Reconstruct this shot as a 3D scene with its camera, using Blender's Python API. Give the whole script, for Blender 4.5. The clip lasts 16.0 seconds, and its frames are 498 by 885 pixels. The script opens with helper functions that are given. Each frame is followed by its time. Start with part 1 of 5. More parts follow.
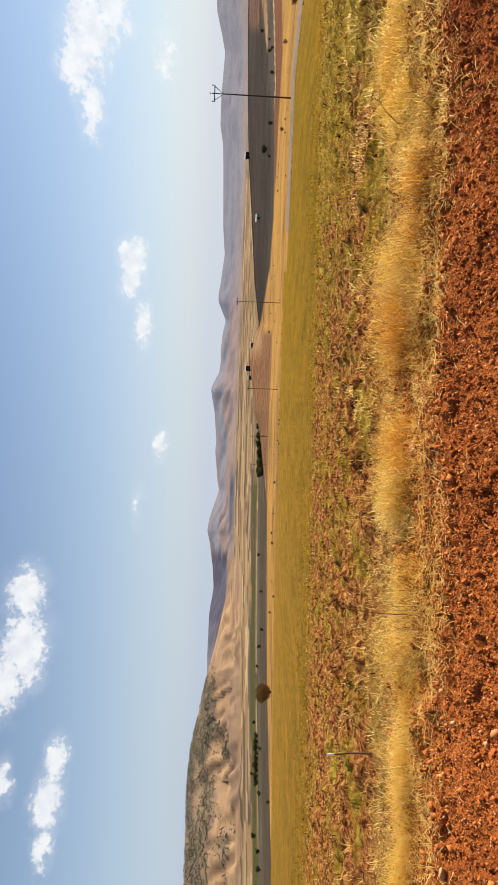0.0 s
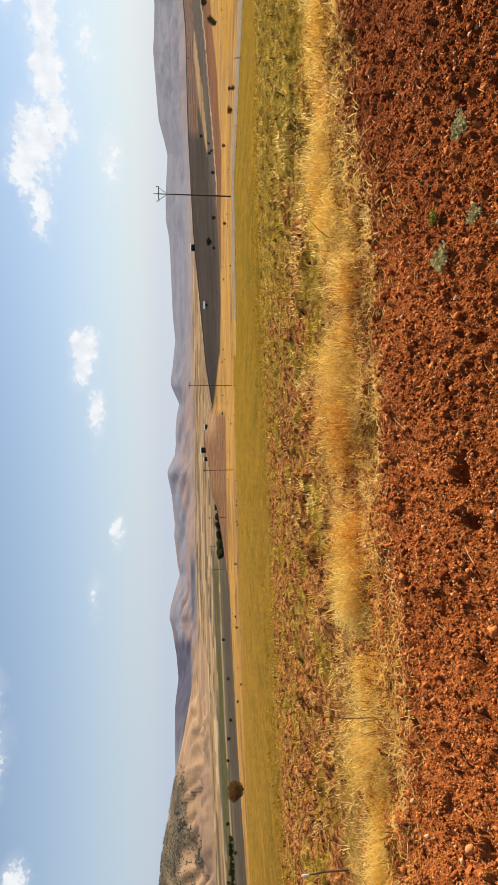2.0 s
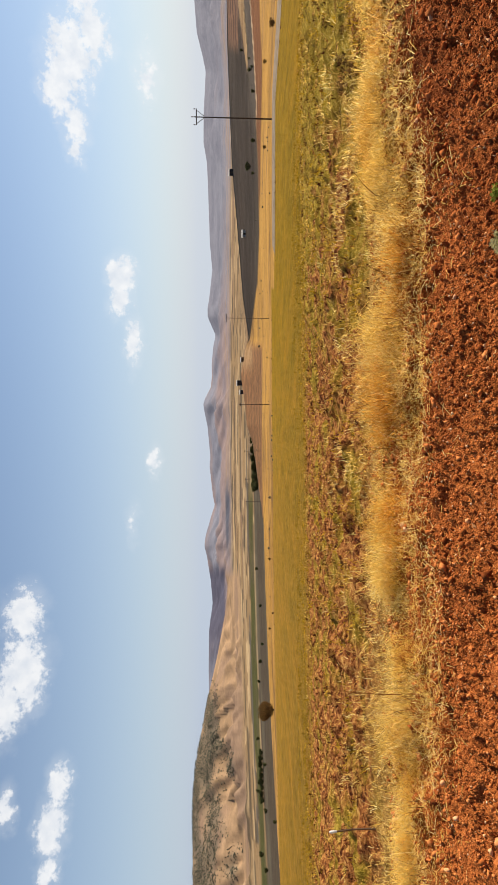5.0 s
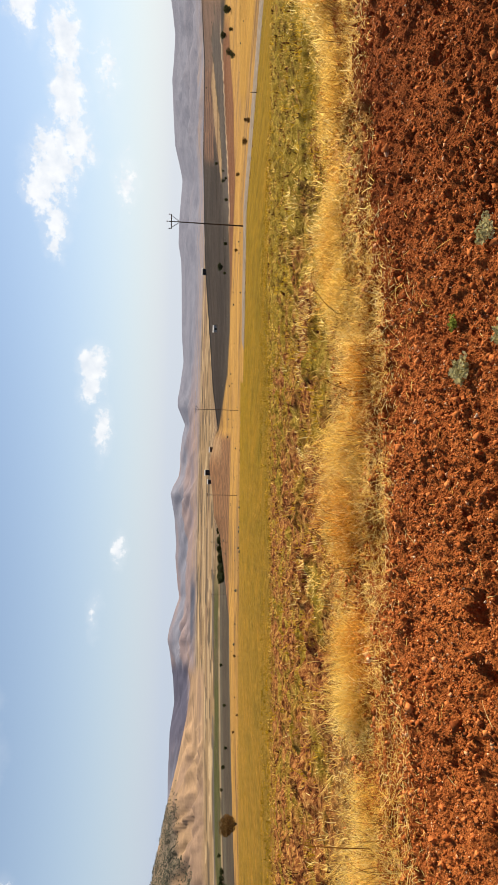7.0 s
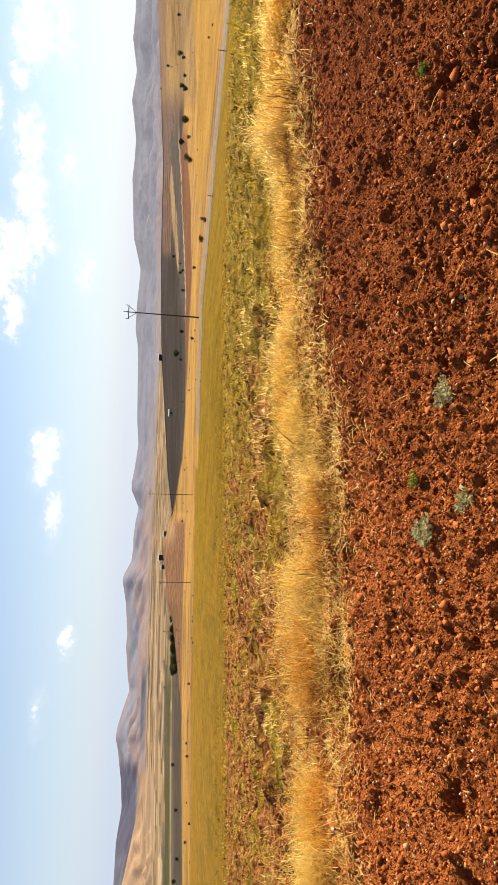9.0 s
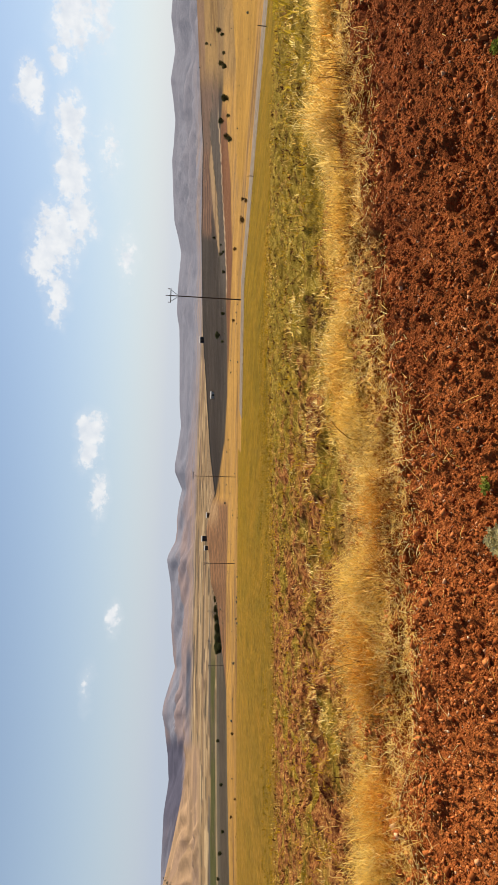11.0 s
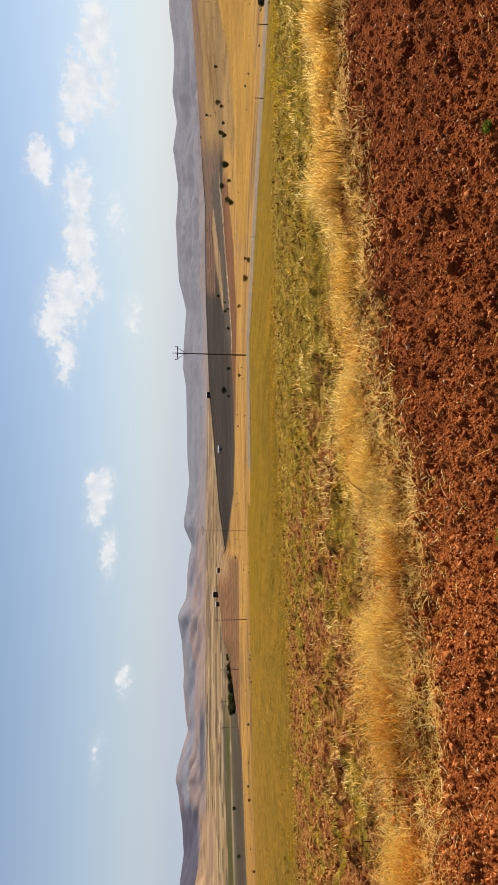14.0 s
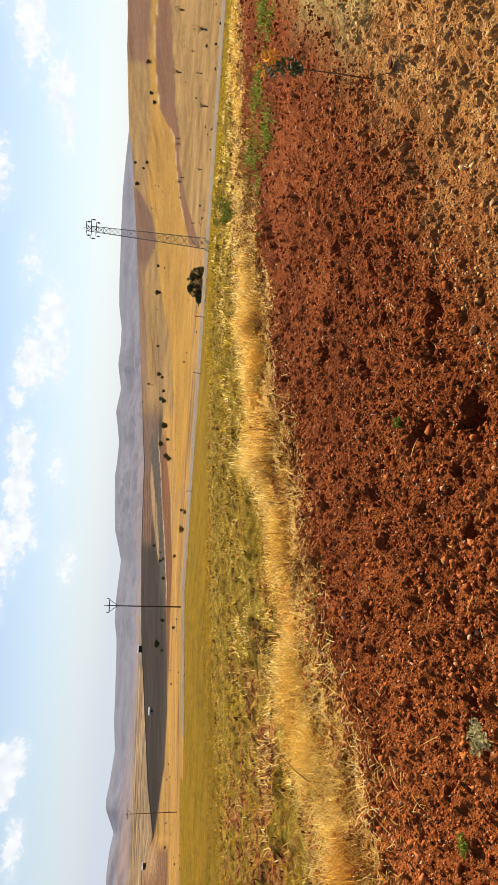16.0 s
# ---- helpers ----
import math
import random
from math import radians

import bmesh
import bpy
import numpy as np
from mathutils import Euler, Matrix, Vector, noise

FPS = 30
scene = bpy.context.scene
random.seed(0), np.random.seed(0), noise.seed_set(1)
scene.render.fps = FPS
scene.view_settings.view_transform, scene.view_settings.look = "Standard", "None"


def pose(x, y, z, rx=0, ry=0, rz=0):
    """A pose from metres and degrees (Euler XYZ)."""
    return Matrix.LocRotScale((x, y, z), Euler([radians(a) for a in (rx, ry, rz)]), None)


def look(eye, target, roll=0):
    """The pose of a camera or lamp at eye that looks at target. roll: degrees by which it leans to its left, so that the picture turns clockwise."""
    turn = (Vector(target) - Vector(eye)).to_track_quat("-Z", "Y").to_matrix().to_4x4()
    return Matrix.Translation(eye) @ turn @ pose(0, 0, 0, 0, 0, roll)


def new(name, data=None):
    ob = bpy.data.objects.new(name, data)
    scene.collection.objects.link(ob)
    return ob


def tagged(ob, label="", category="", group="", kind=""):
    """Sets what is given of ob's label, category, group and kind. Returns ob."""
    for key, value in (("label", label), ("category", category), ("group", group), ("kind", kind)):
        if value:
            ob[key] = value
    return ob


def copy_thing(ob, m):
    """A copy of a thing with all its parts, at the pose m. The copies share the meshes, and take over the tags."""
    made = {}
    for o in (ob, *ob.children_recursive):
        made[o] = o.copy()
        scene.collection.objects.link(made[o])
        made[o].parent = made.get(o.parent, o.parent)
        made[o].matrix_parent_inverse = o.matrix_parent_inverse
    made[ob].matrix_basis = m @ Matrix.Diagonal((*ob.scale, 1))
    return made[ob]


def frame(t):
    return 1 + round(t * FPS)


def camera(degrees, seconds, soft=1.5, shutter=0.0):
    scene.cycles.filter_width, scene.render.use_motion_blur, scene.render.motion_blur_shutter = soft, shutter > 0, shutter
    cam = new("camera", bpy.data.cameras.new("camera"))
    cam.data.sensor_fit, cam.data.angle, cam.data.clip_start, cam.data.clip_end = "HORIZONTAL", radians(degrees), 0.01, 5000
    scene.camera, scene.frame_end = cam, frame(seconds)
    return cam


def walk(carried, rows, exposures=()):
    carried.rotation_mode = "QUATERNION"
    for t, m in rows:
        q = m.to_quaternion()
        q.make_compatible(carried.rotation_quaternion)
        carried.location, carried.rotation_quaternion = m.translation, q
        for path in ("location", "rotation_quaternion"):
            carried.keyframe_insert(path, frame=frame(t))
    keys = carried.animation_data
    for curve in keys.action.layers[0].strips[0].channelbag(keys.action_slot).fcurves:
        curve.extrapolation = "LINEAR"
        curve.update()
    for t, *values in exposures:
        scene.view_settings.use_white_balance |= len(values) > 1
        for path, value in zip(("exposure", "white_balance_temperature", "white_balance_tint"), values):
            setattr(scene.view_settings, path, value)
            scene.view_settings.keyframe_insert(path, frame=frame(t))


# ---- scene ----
# the picture brightens as the camera dips to the soil, and darkens again after
EXPOSURES = ((0.0, 0.68), (2.0, 0.68), (3.0, 0.62), (4.0, 0.63), (6.3, 0.68), (7.0, 0.74), (8.0, 0.85), (8.5, 1.05), (9.0, 0.93), (9.5, 1.00), (10.0, 0.75), (12.3, 0.54), (14.2, 0.54), (15.0, 0.73), (16.0, 0.77))
# ---- camera: carried sideways along the field's edge, panning to the right; held on its side ----
cam = camera(42.21, 16.0, soft=1.0)
# seconds, eye x y z, heading to the right of +y, pitch, roll
ROWS = (
    (0, 0, 0, 1.65, 0, -3.88, 1.46), (0.5, 0.025, -0.043, 1.644, 4.04, -4.97, 1.11),
    (1, 0.07, -0.061, 1.633, 6.44, -5.84, 0.97), (1.5, 0.137, -0.06, 1.62, 6.62, -6.26, 0),
    (2, 0.184, -0.032, 1.6, 7.14, -7.65, -0.86), (2.5, 0.245, 0.154, 1.581, 6.85, -4.55, 0.46),
    (3, 0.3, 0.178, 1.568, 9.06, -5.95, 1.6), (3.5, 0.358, 0.15, 1.598, 7.6, -5.87, 1.47),
    (4, 0.446, 0.072, 1.61, 3.06, -5.01, 0.48), (4.2, 0.466, 0.061, 1.613, 0.96, -4.36, -0.5),
    (6.3, 0.587, 0.12, 1.554, 5.24, -5.4, -0.49), (6.5, 0.613, 0.138, 1.546, 7.89, -6.56, 0.51),
    (7, 0.719, 0.245, 1.505, 9.22, -7.21, 1.3), (7.5, 0.762, 0.317, 1.503, 13.45, -9.71, 2.21),
    (8, 0.864, 0.328, 1.497, 18.65, -10.7, 2.89), (8.5, 1.01, 0.332, 1.462, 17.3, -11.99, -0.03),
    (9, 1.124, 0.33, 1.494, 16.79, -10.96, 2.54), (9.5, 1.173, 0.365, 1.499, 18.5, -11.27, 2.55),
    (10, 1.255, 0.456, 1.52, 16.17, -8.84, 2.55), (10.2, 1.277, 0.468, 1.526, 15.77, -8.34, 2.37),
    (12.3, 1.213, 0.257, 1.669, 14.83, -6.39, 1.26), (12.5, 1.229, 0.268, 1.665, 15.16, -6.43, 0.92),
    (13, 1.236, 0.278, 1.662, 15.78, -6.31, 0.51), (13.5, 1.24, 0.288, 1.658, 16.51, -6.45, 0.34),
    (14, 1.256, 0.288, 1.653, 19.71, -6.49, 0.82), (14.5, 1.283, 0.282, 1.653, 24.51, -8.31, 2.26),
    (15, 1.321, 0.261, 1.645, 31.59, -9.13, 2.29), (15.5, 1.385, 0.285, 1.659, 37.48, -10.34, 3.78),
    (16, 1.388, 0.223, 1.652, 42.02, -11.26, 4.02))
walk(cam, [(t, pose(x, y, z, 0, 0, -h) @ pose(0, 0, 0, 90 + p) @ pose(0, 0, 0, 0, 0, r - 90))
           for t, x, y, z, h, p, r in ROWS], exposures=EXPOSURES)

# ---- light: a hazy bright sky with small fair-weather clouds, the sun ahead to the right ----
SUN_AZ, SUN_EL = 62.0, 45.0
world = bpy.data.worlds.new("sky")
scene.world = world
world.use_nodes = True
WN, WL = world.node_tree.nodes, world.node_tree.links
WN.clear()


def wnode(kind, **inputs):
    n = WN.new(kind)
    for key, value in inputs.items():
        n.inputs[int(key[1:])].default_value = value
    return n


def wmath(op, a, b=None):
    n = WN.new("ShaderNodeMath")
    n.operation = op
    for slot, v in enumerate((a, b)):
        if v is None:
            continue
        if isinstance(v, (int, float)):
            n.inputs[slot].default_value = v
        else:
            WL.new(v, n.inputs[slot])
    return n.outputs[0]


def wvec(op, a, b):
    n = WN.new("ShaderNodeVectorMath")
    n.operation = op
    for slot, v in enumerate((a, b)):
        if isinstance(v, tuple):
            n.inputs[slot].default_value = v
        else:
            WL.new(v, n.inputs[slot])
    return n


def build_sky():
    sky = WN.new("ShaderNodeTexSky")
    sky.sky_type, sky.sun_disc = "NISHITA", False
    sky.sun_elevation, sky.sun_rotation = radians(SUN_EL), radians(SUN_AZ)
    sky.altitude, sky.air_density, sky.dust_density, sky.ozone_density = 900, 1.0, SKY_DUST, 1.2
    way = WN.new("ShaderNodeTexCoord").outputs["Generated"]
    sep = WN.new("ShaderNodeSeparateXYZ")
    WL.new(way, sep.inputs[0])
    az = wmath("MULTIPLY", wmath("ARCTAN2", sep.outputs[0], sep.outputs[1]), 57.2958)
    el = wmath("MULTIPLY", wmath("ARCSINE", sep.outputs[2]), 57.2958)
    flat = WN.new("ShaderNodeCombineXYZ")
    WL.new(az, flat.inputs[0]), WL.new(el, flat.inputs[1])
    place = flat.outputs[0]
    # billows push the outline about
    wob = wnode("ShaderNodeTexNoise", i2=0.55, i3=5.0, i4=0.55)
    WL.new(place, wob.inputs["Vector"])
    shift = wvec("MULTIPLY", wvec("SUBTRACT", wob.outputs["Color"], (0.5, 0.5, 0.5)).outputs[0], (2.4, 1.7, 0.0)).outputs[0]
    moved = wvec("ADD", place, shift).outputs[0]
    total = None
    for a, e, w, h, k in CLOUDS:
        off = wvec("MULTIPLY", wvec("SUBTRACT", moved, (a, e, 0.0)).outputs[0], (0.75 / w, 0.75 / h, 0.0)).outputs[0]
        size = WN.new("ShaderNodeVectorMath")
        size.operation = "LENGTH"
        WL.new(off, size.inputs[0])
        blob = wmath("MULTIPLY", wmath("SUBTRACT", 1.0, size.outputs["Value"]), k)
        total = blob if total is None else wmath("MAXIMUM", total, blob)
    fine = wnode("ShaderNodeTexNoise", i2=1.5, i3=8.0, i4=0.64)
    WL.new(place, fine.inputs["Vector"])
    body = wmath("ADD", total, wmath("MULTIPLY", wmath("SUBTRACT", fine.outputs["Fac"], 0.5), 1.8))
    edge = WN.new("ShaderNodeMapRange")
    edge.interpolation_type = "SMOOTHSTEP"
    WL.new(body, edge.inputs["Value"])
    edge.inputs["From Min"].default_value, edge.inputs["From Max"].default_value = 0.05, 0.62
    edge.inputs["To Max"].default_value = 0.88
    # a thin veil hangs round and between the heaps
    thin = WN.new("ShaderNodeMapRange")
    thin.interpolation_type = "SMOOTHSTEP"
    WL.new(wmath("ADD", total, wmath("MULTIPLY", wmath("SUBTRACT", wob.outputs["Fac"], 0.5), 1.2)), thin.inputs["Value"])
    thin.inputs["From Min"].default_value, thin.inputs["From Max"].default_value = -0.4, 0.5
    thin.inputs["To Max"].default_value = 0.2
    cover = wmath("MAXIMUM", edge.outputs[0], thin.outputs[0])
    shade = WN.new("ShaderNodeValToRGB")
    shade.color_ramp.elements[0].position, shade.color_ramp.elements[0].color = 0.3, (0.80, 0.84, 0.90, 1)
    shade.color_ramp.elements[1].position, shade.color_ramp.elements[1].color = 0.62, (1.0, 1.0, 1.0, 1)
    soft = wnode("ShaderNodeTexNoise", i2=0.8, i3=4.0, i4=0.5)
    WL.new(place, soft.inputs["Vector"]), WL.new(soft.outputs["Fac"], shade.inputs[0])
    # haze lies along the horizon, brightest under the sun
    veil = wmath("MULTIPLY", wmath("POWER", 2.71828, wmath("MULTIPLY", wmath("MAXIMUM", el, 0.0), -1 / HAZE_DEPTH)), 0.93)
    round_fac = WN.new("ShaderNodeMapRange")
    WL.new(az, round_fac.inputs["Value"])
    round_fac.inputs["From Min"].default_value, round_fac.inputs["From Max"].default_value = -35.0, 62.0
    tone = WN.new("ShaderNodeValToRGB")
    tone.color_ramp.elements[0].color, tone.color_ramp.elements[1].color = (*HAZE_AWAY, 1), (*HAZE_SUN, 1)
    WL.new(round_fac.outputs[0], tone.inputs[0])
    hazy, sky_mix = WN.new("ShaderNodeBackground"), WN.new("ShaderNodeMixShader")
    WL.new(tone.outputs[0], hazy.inputs["Color"]), WL.new(veil, sky_mix.inputs[0])
    clear, cloud = WN.new("ShaderNodeBackground"), WN.new("ShaderNodeBackground")
    clear.inputs["Strength"].default_value, cloud.inputs["Strength"].default_value = SKY_POWER, CLOUD_POWER
    WL.new(sky.outputs[0], clear.inputs["Color"]), WL.new(shade.outputs[0], cloud.inputs["Color"])
    mix = WN.new("ShaderNodeMixShader")
    WL.new(cover, mix.inputs[0]), WL.new(clear.outputs[0], sky_mix.inputs[1]), WL.new(hazy.outputs[0], sky_mix.inputs[2]), WL.new(sky_mix.outputs[0], mix.inputs[1]), WL.new(cloud.outputs[0], mix.inputs[2])
    WL.new(mix.outputs[0], WN.new("ShaderNodeOutputWorld").inputs[0])


SKY_POWER, SKY_DUST, CLOUD_POWER = 0.071, 0.3, 0.62
HAZE_DEPTH, HAZE_AWAY, HAZE_SUN = 9.0, (0.285, 0.342, 0.438), (0.470, 0.496, 0.530)
# heading, height over the horizon, half width, half height (degrees), density
CLOUDS = (
    (31.7, 9.3, 2.6, 1.6, 1.1), (29.6, 10.4, 1.9, 1.2, 1.2), (27.3, 9.5, 1.6, 0.8, 1.0), (25.4, 9.4, 1.1, 0.5, 0.9),
    (33.3, 7.6, 2.2, 1.2, 1.0), (36.6, 8.1, 2.3, 1.2, 1.1), (40.2, 8.1, 2.2, 1.2, 1.1), (42.4, 10.9, 1.7, 0.9, 1.1),
    (44.5, 8.6, 1.0, 0.7, 0.9), (47.6, 7.6, 2.6, 1.4, 1.1), (51.5, 6.4, 2.8, 1.1, 0.9), (30.6, 3.8, 1.8, 0.7, 0.55),
    (15.6, 6.5, 1.5, 1.1, 1.2), (13.6, 6.6, 1.5, 0.9, 1.0), (10.0, 5.6, 1.8, 0.6, 1.0), (-0.3, 3.9, 1.1, 0.5, 0.9),
    (-13.3, 14.4, 2.2, 1.4, 1.1), (-17.8, 14.2, 2.8, 1.7, 1.2), (-20.5, 15.4, 2.2, 1.3, 1.0), (-26.2, 10.8, 1.6, 0.8, 1.1),
    (-29.0, 11.2, 2.0, 1.0, 1.2), (-31.9, 11.1, 1.7, 0.6, 0.9), (-27.5, 14.6, 1.3, 0.6, 0.9), (72.7, 8.3, 3.0, 1.5, 0.9),
    (69.0, 6.2, 2.0, 1.1, 0.9), (66.6, 5.7, 1.8, 0.8, 0.7), (62.4, 10.8, 2.6, 1.1, 0.9), (48.1, 5.6, 2.6, 0.8, 0.7),
    (56.0, 8.0, 2.0, 0.8, 0.5), (38.5, 5.2, 2.0, 0.7, 0.5), (-5.5, 5.8, 1.0, 0.4, 0.45))
build_sky()
sun = new("sun", bpy.data.lights.new("sun", "SUN"))
sun.data.energy, sun.data.angle, sun.data.color = 5.0, radians(0.6), (1.0, 0.90, 0.74)
sun.matrix_world = look((0, 0, 60), (-60 * math.sin(radians(SUN_AZ)) / math.tan(radians(SUN_EL)),
                                     -60 * math.cos(radians(SUN_AZ)) / math.tan(radians(SUN_EL)), 0))

# ---- materials ----
def material(name, rough=0.9):
    m = bpy.data.materials.new(name)
    m.use_nodes = True
    b = m.node_tree.nodes["Principled BSDF"]
    b.inputs["Roughness"].default_value = rough
    b.inputs["Specular IOR Level"].default_value = 0.5 if rough < 0.7 else 0.03
    return m, m.node_tree.nodes, m.node_tree.links, b


def noise_of(nodes, links, scale, detail=6.0, rough=0.6, vector=None, stretch=None):
    n = nodes.new("ShaderNodeTexNoise")
    n.inputs["Scale"].default_value, n.inputs["Detail"].default_value, n.inputs["Roughness"].default_value = scale, detail, rough
    if vector is None:
        vector = nodes.new("ShaderNodeNewGeometry").outputs["Position"]
    if stretch:
        s = nodes.new("ShaderNodeVectorMath")
        s.operation = "MULTIPLY"
        s.inputs[1].default_value = stretch
        links.new(vector, s.inputs[0])
        vector = s.outputs[0]
    links.new(vector, n.inputs["Vector"])
    return n.outputs["Fac"]


def ramp_of(nodes, links, fac, stops):
    r = nodes.new("ShaderNodeValToRGB")
    e = r.color_ramp.elements
    while len(e) < len(stops):
        e.new(0.5)
    for el, (pos, col) in zip(e, stops):
        el.position, el.color = pos, (*col, 1)
    links.new(fac, r.inputs[0])
    return r.outputs[0]


def mixed(nodes, links, fac, a, b, mode="MIX"):
    m = nodes.new("ShaderNodeMix")
    m.data_type, m.blend_type = "RGBA", mode
    for slot, v in ((0, fac), (6, a), (7, b)):
        if isinstance(v, (int, float)):
            m.inputs[slot].default_value = v
        elif isinstance(v, tuple):
            m.inputs[slot].default_value = (*v, 1)
        else:
            links.new(v, m.inputs[slot])
    return m.outputs[2]


def relief(nodes, links, bsdf, height, strength=0.5, distance=0.02):
    b = nodes.new("ShaderNodeBump")
    b.inputs["Strength"].default_value, b.inputs["Distance"].default_value = strength, distance
    links.new(height, b.inputs["Height"])
    links.new(b.outputs[0], bsdf.inputs["Normal"])


def darker_right(nodes, links, col):
    """Darkens the soil's colour toward +x, along a wavering edge."""
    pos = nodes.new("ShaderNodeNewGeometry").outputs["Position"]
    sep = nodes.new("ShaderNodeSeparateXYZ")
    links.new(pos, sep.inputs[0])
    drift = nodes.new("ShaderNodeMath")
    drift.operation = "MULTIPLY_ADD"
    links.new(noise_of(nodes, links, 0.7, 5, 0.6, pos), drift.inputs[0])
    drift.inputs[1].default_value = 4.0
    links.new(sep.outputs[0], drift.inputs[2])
    rightward = nodes.new("ShaderNodeMapRange")
    links.new(drift.outputs[0], rightward.inputs["Value"])
    rightward.inputs["From Min"].default_value, rightward.inputs["From Max"].default_value = 2.0, 6.0
    return mixed(nodes, links, rightward.outputs[0], col, mixed(nodes, links, 1.0, col, (0.70, 0.635, 0.66), "MULTIPLY"))


def varied(name, stops, rough=0.85, grain=12.0, bump=0.3, island=False, thing=False, through_light=0.0, drift=0.0, right_dark=False):
    """A surface whose colour runs over the stops by piece or by noise, with grain."""
    m, n, l, b = material(name, rough)
    if island:
        fac = n.new("ShaderNodeNewGeometry").outputs["Random Per Island"]
    elif thing:
        fac = n.new("ShaderNodeObjectInfo").outputs["Random"]
    else:
        fac = noise_of(n, l, grain * 0.25, 5, 0.6)
    if drift:
        by_place = n.new("ShaderNodeMath")
        by_place.operation = "MULTIPLY_ADD"
        l.new(noise_of(n, l, drift, 4, 0.6), by_place.inputs[0])
        by_place.inputs[1].default_value = 1.6
        half = n.new("ShaderNodeMath")
        half.operation = "MULTIPLY_ADD"
        l.new(fac, half.inputs[0])
        half.inputs[1].default_value, half.inputs[2].default_value = 0.55, -0.575
        l.new(half.outputs[0], by_place.inputs[2])
        fac = by_place.outputs[0]
    col = ramp_of(n, l, fac, stops)
    g = noise_of(n, l, grain, 6, 0.65)
    dark = ramp_of(n, l, g, ((0.25, (0.72, 0.72, 0.72)), (0.75, (1.15, 1.15, 1.15))))
    col = mixed(n, l, 1.0, col, dark, "MULTIPLY")
    if right_dark:
        col = darker_right(n, l, col)
    l.new(col, b.inputs["Base Color"])
    if bump:
        relief(n, l, b, g, bump, 0.2 / grain)
    if through_light:
        t = n.new("ShaderNodeBsdfTranslucent")
        l.new(col, t.inputs["Color"])
        mix = n.new("ShaderNodeMixShader")
        mix.inputs[0].default_value = through_light
        l.new(b.outputs[0], mix.inputs[1]), l.new(t.outputs[0], mix.inputs[2])
        l.new(mix.outputs[0], n["Material Output"].inputs["Surface"])
    return m


RED = ((0.0, (0.17, 0.042, 0.012)), (0.45, (0.43, 0.124, 0.031)), (0.95, (0.62, 0.225, 0.068)), (1.0, (0.76, 0.46, 0.24)))
MAT_CLOD = varied("red_soil_clods", RED, 0.95, 60, 0.4, island=True, right_dark=True)
MAT_GRIT = varied("pale_grit", ((0.0, (0.34, 0.16, 0.07)), (0.5, (0.54, 0.32, 0.16)), (1.0, (0.72, 0.54, 0.34))), 0.9, 40, 0.3, island=True)
MAT_PALE = varied("pale_dry_clods", ((0.0, (0.30, 0.11, 0.03)), (0.5, (0.48, 0.22, 0.068)), (1.0, (0.64, 0.39, 0.16))), 0.95, 50, 0.4, island=True)
MAT_STONE = varied("brown_field_stone", ((0.3, (0.30, 0.12, 0.045)), (0.7, (0.46, 0.22, 0.09))), 0.85, 25, 0.5)
MAT_PALESTONE = varied("field_stone", ((0.3, (0.42, 0.21, 0.085)), (0.7, (0.58, 0.36, 0.17))), 0.85, 18, 0.5)
MAT_STRAW = varied("dry_straw", ((0.0, (0.66, 0.35, 0.05)), (0.3, (0.84, 0.53, 0.10)), (0.6, (0.91, 0.66, 0.17)), (0.85, (0.93, 0.75, 0.29)), (1.0, (0.94, 0.83, 0.45))), 0.75, 30, 0.0, island=True, through_light=0.6, drift=2.6)
MAT_PALESTRAW = varied("bleached_straw", ((0.0, (0.70, 0.40, 0.08)), (0.5, (0.92, 0.65, 0.19)), (1.0, (0.96, 0.81, 0.37))), 0.7, 30, 0.0, island=True, through_light=0.55)
MAT_BLEACHED = varied("bleached_tuft", ((0.0, (0.72, 0.44, 0.08)), (0.5, (0.92, 0.66, 0.19)), (1.0, (0.96, 0.82, 0.38))), 0.75, 30, 0.0, island=True, through_light=0.6)
MAT_SHADE_STALK = varied("shade_gap_and_stalk", ((0.0, (0.10, 0.04, 0.014)), (0.6, (0.26, 0.11, 0.025)), (1.0, (0.44, 0.21, 0.05))), 0.8, 30, 0.0, island=True, through_light=0.3)
MAT_RUST = varied("rusty_dry_grass", ((0.0, (0.46, 0.17, 0.022)), (0.5, (0.80, 0.38, 0.05)), (1.0, (0.92, 0.55, 0.10))), 0.75, 30, 0.0, island=True, through_light=0.6)
# the darkest blades are coloured as the shadow specks among the stubble
MAT_STUBBLE = varied("stubble", ((0.0, (0.10, 0.028, 0.010)), (0.22, (0.32, 0.12, 0.03)), (0.45, (0.60, 0.34, 0.07)), (0.7, (0.82, 0.55, 0.14)), (1.0, (0.90, 0.71, 0.27))), 0.75, 30, 0.0, island=True, through_light=0.55, drift=4)
MAT_CROP = varied("yellow_green_crop", ((0.0, (0.20, 0.135, 0.010)), (0.5, (0.31, 0.185, 0.016)), (1.0, (0.46, 0.27, 0.035))), 0.75, 30, 0.0, island=True, through_light=0.6, drift=0.3)
MAT_FRESH = varied("fresh_green", ((0.0, (0.13, 0.17, 0.02)), (0.6, (0.23, 0.27, 0.035)), (1.0, (0.38, 0.36, 0.07))), 0.7, 40, 0.0, island=True, through_light=0.45)
MAT_WEED = varied("green_weed", ((0.0, (0.19, 0.120, 0.005)), (0.5, (0.42, 0.245, 0.010)), (1.0, (0.66, 0.41, 0.03))), 0.75, 30, 0.0, island=True, through_light=0.5, drift=0.8)
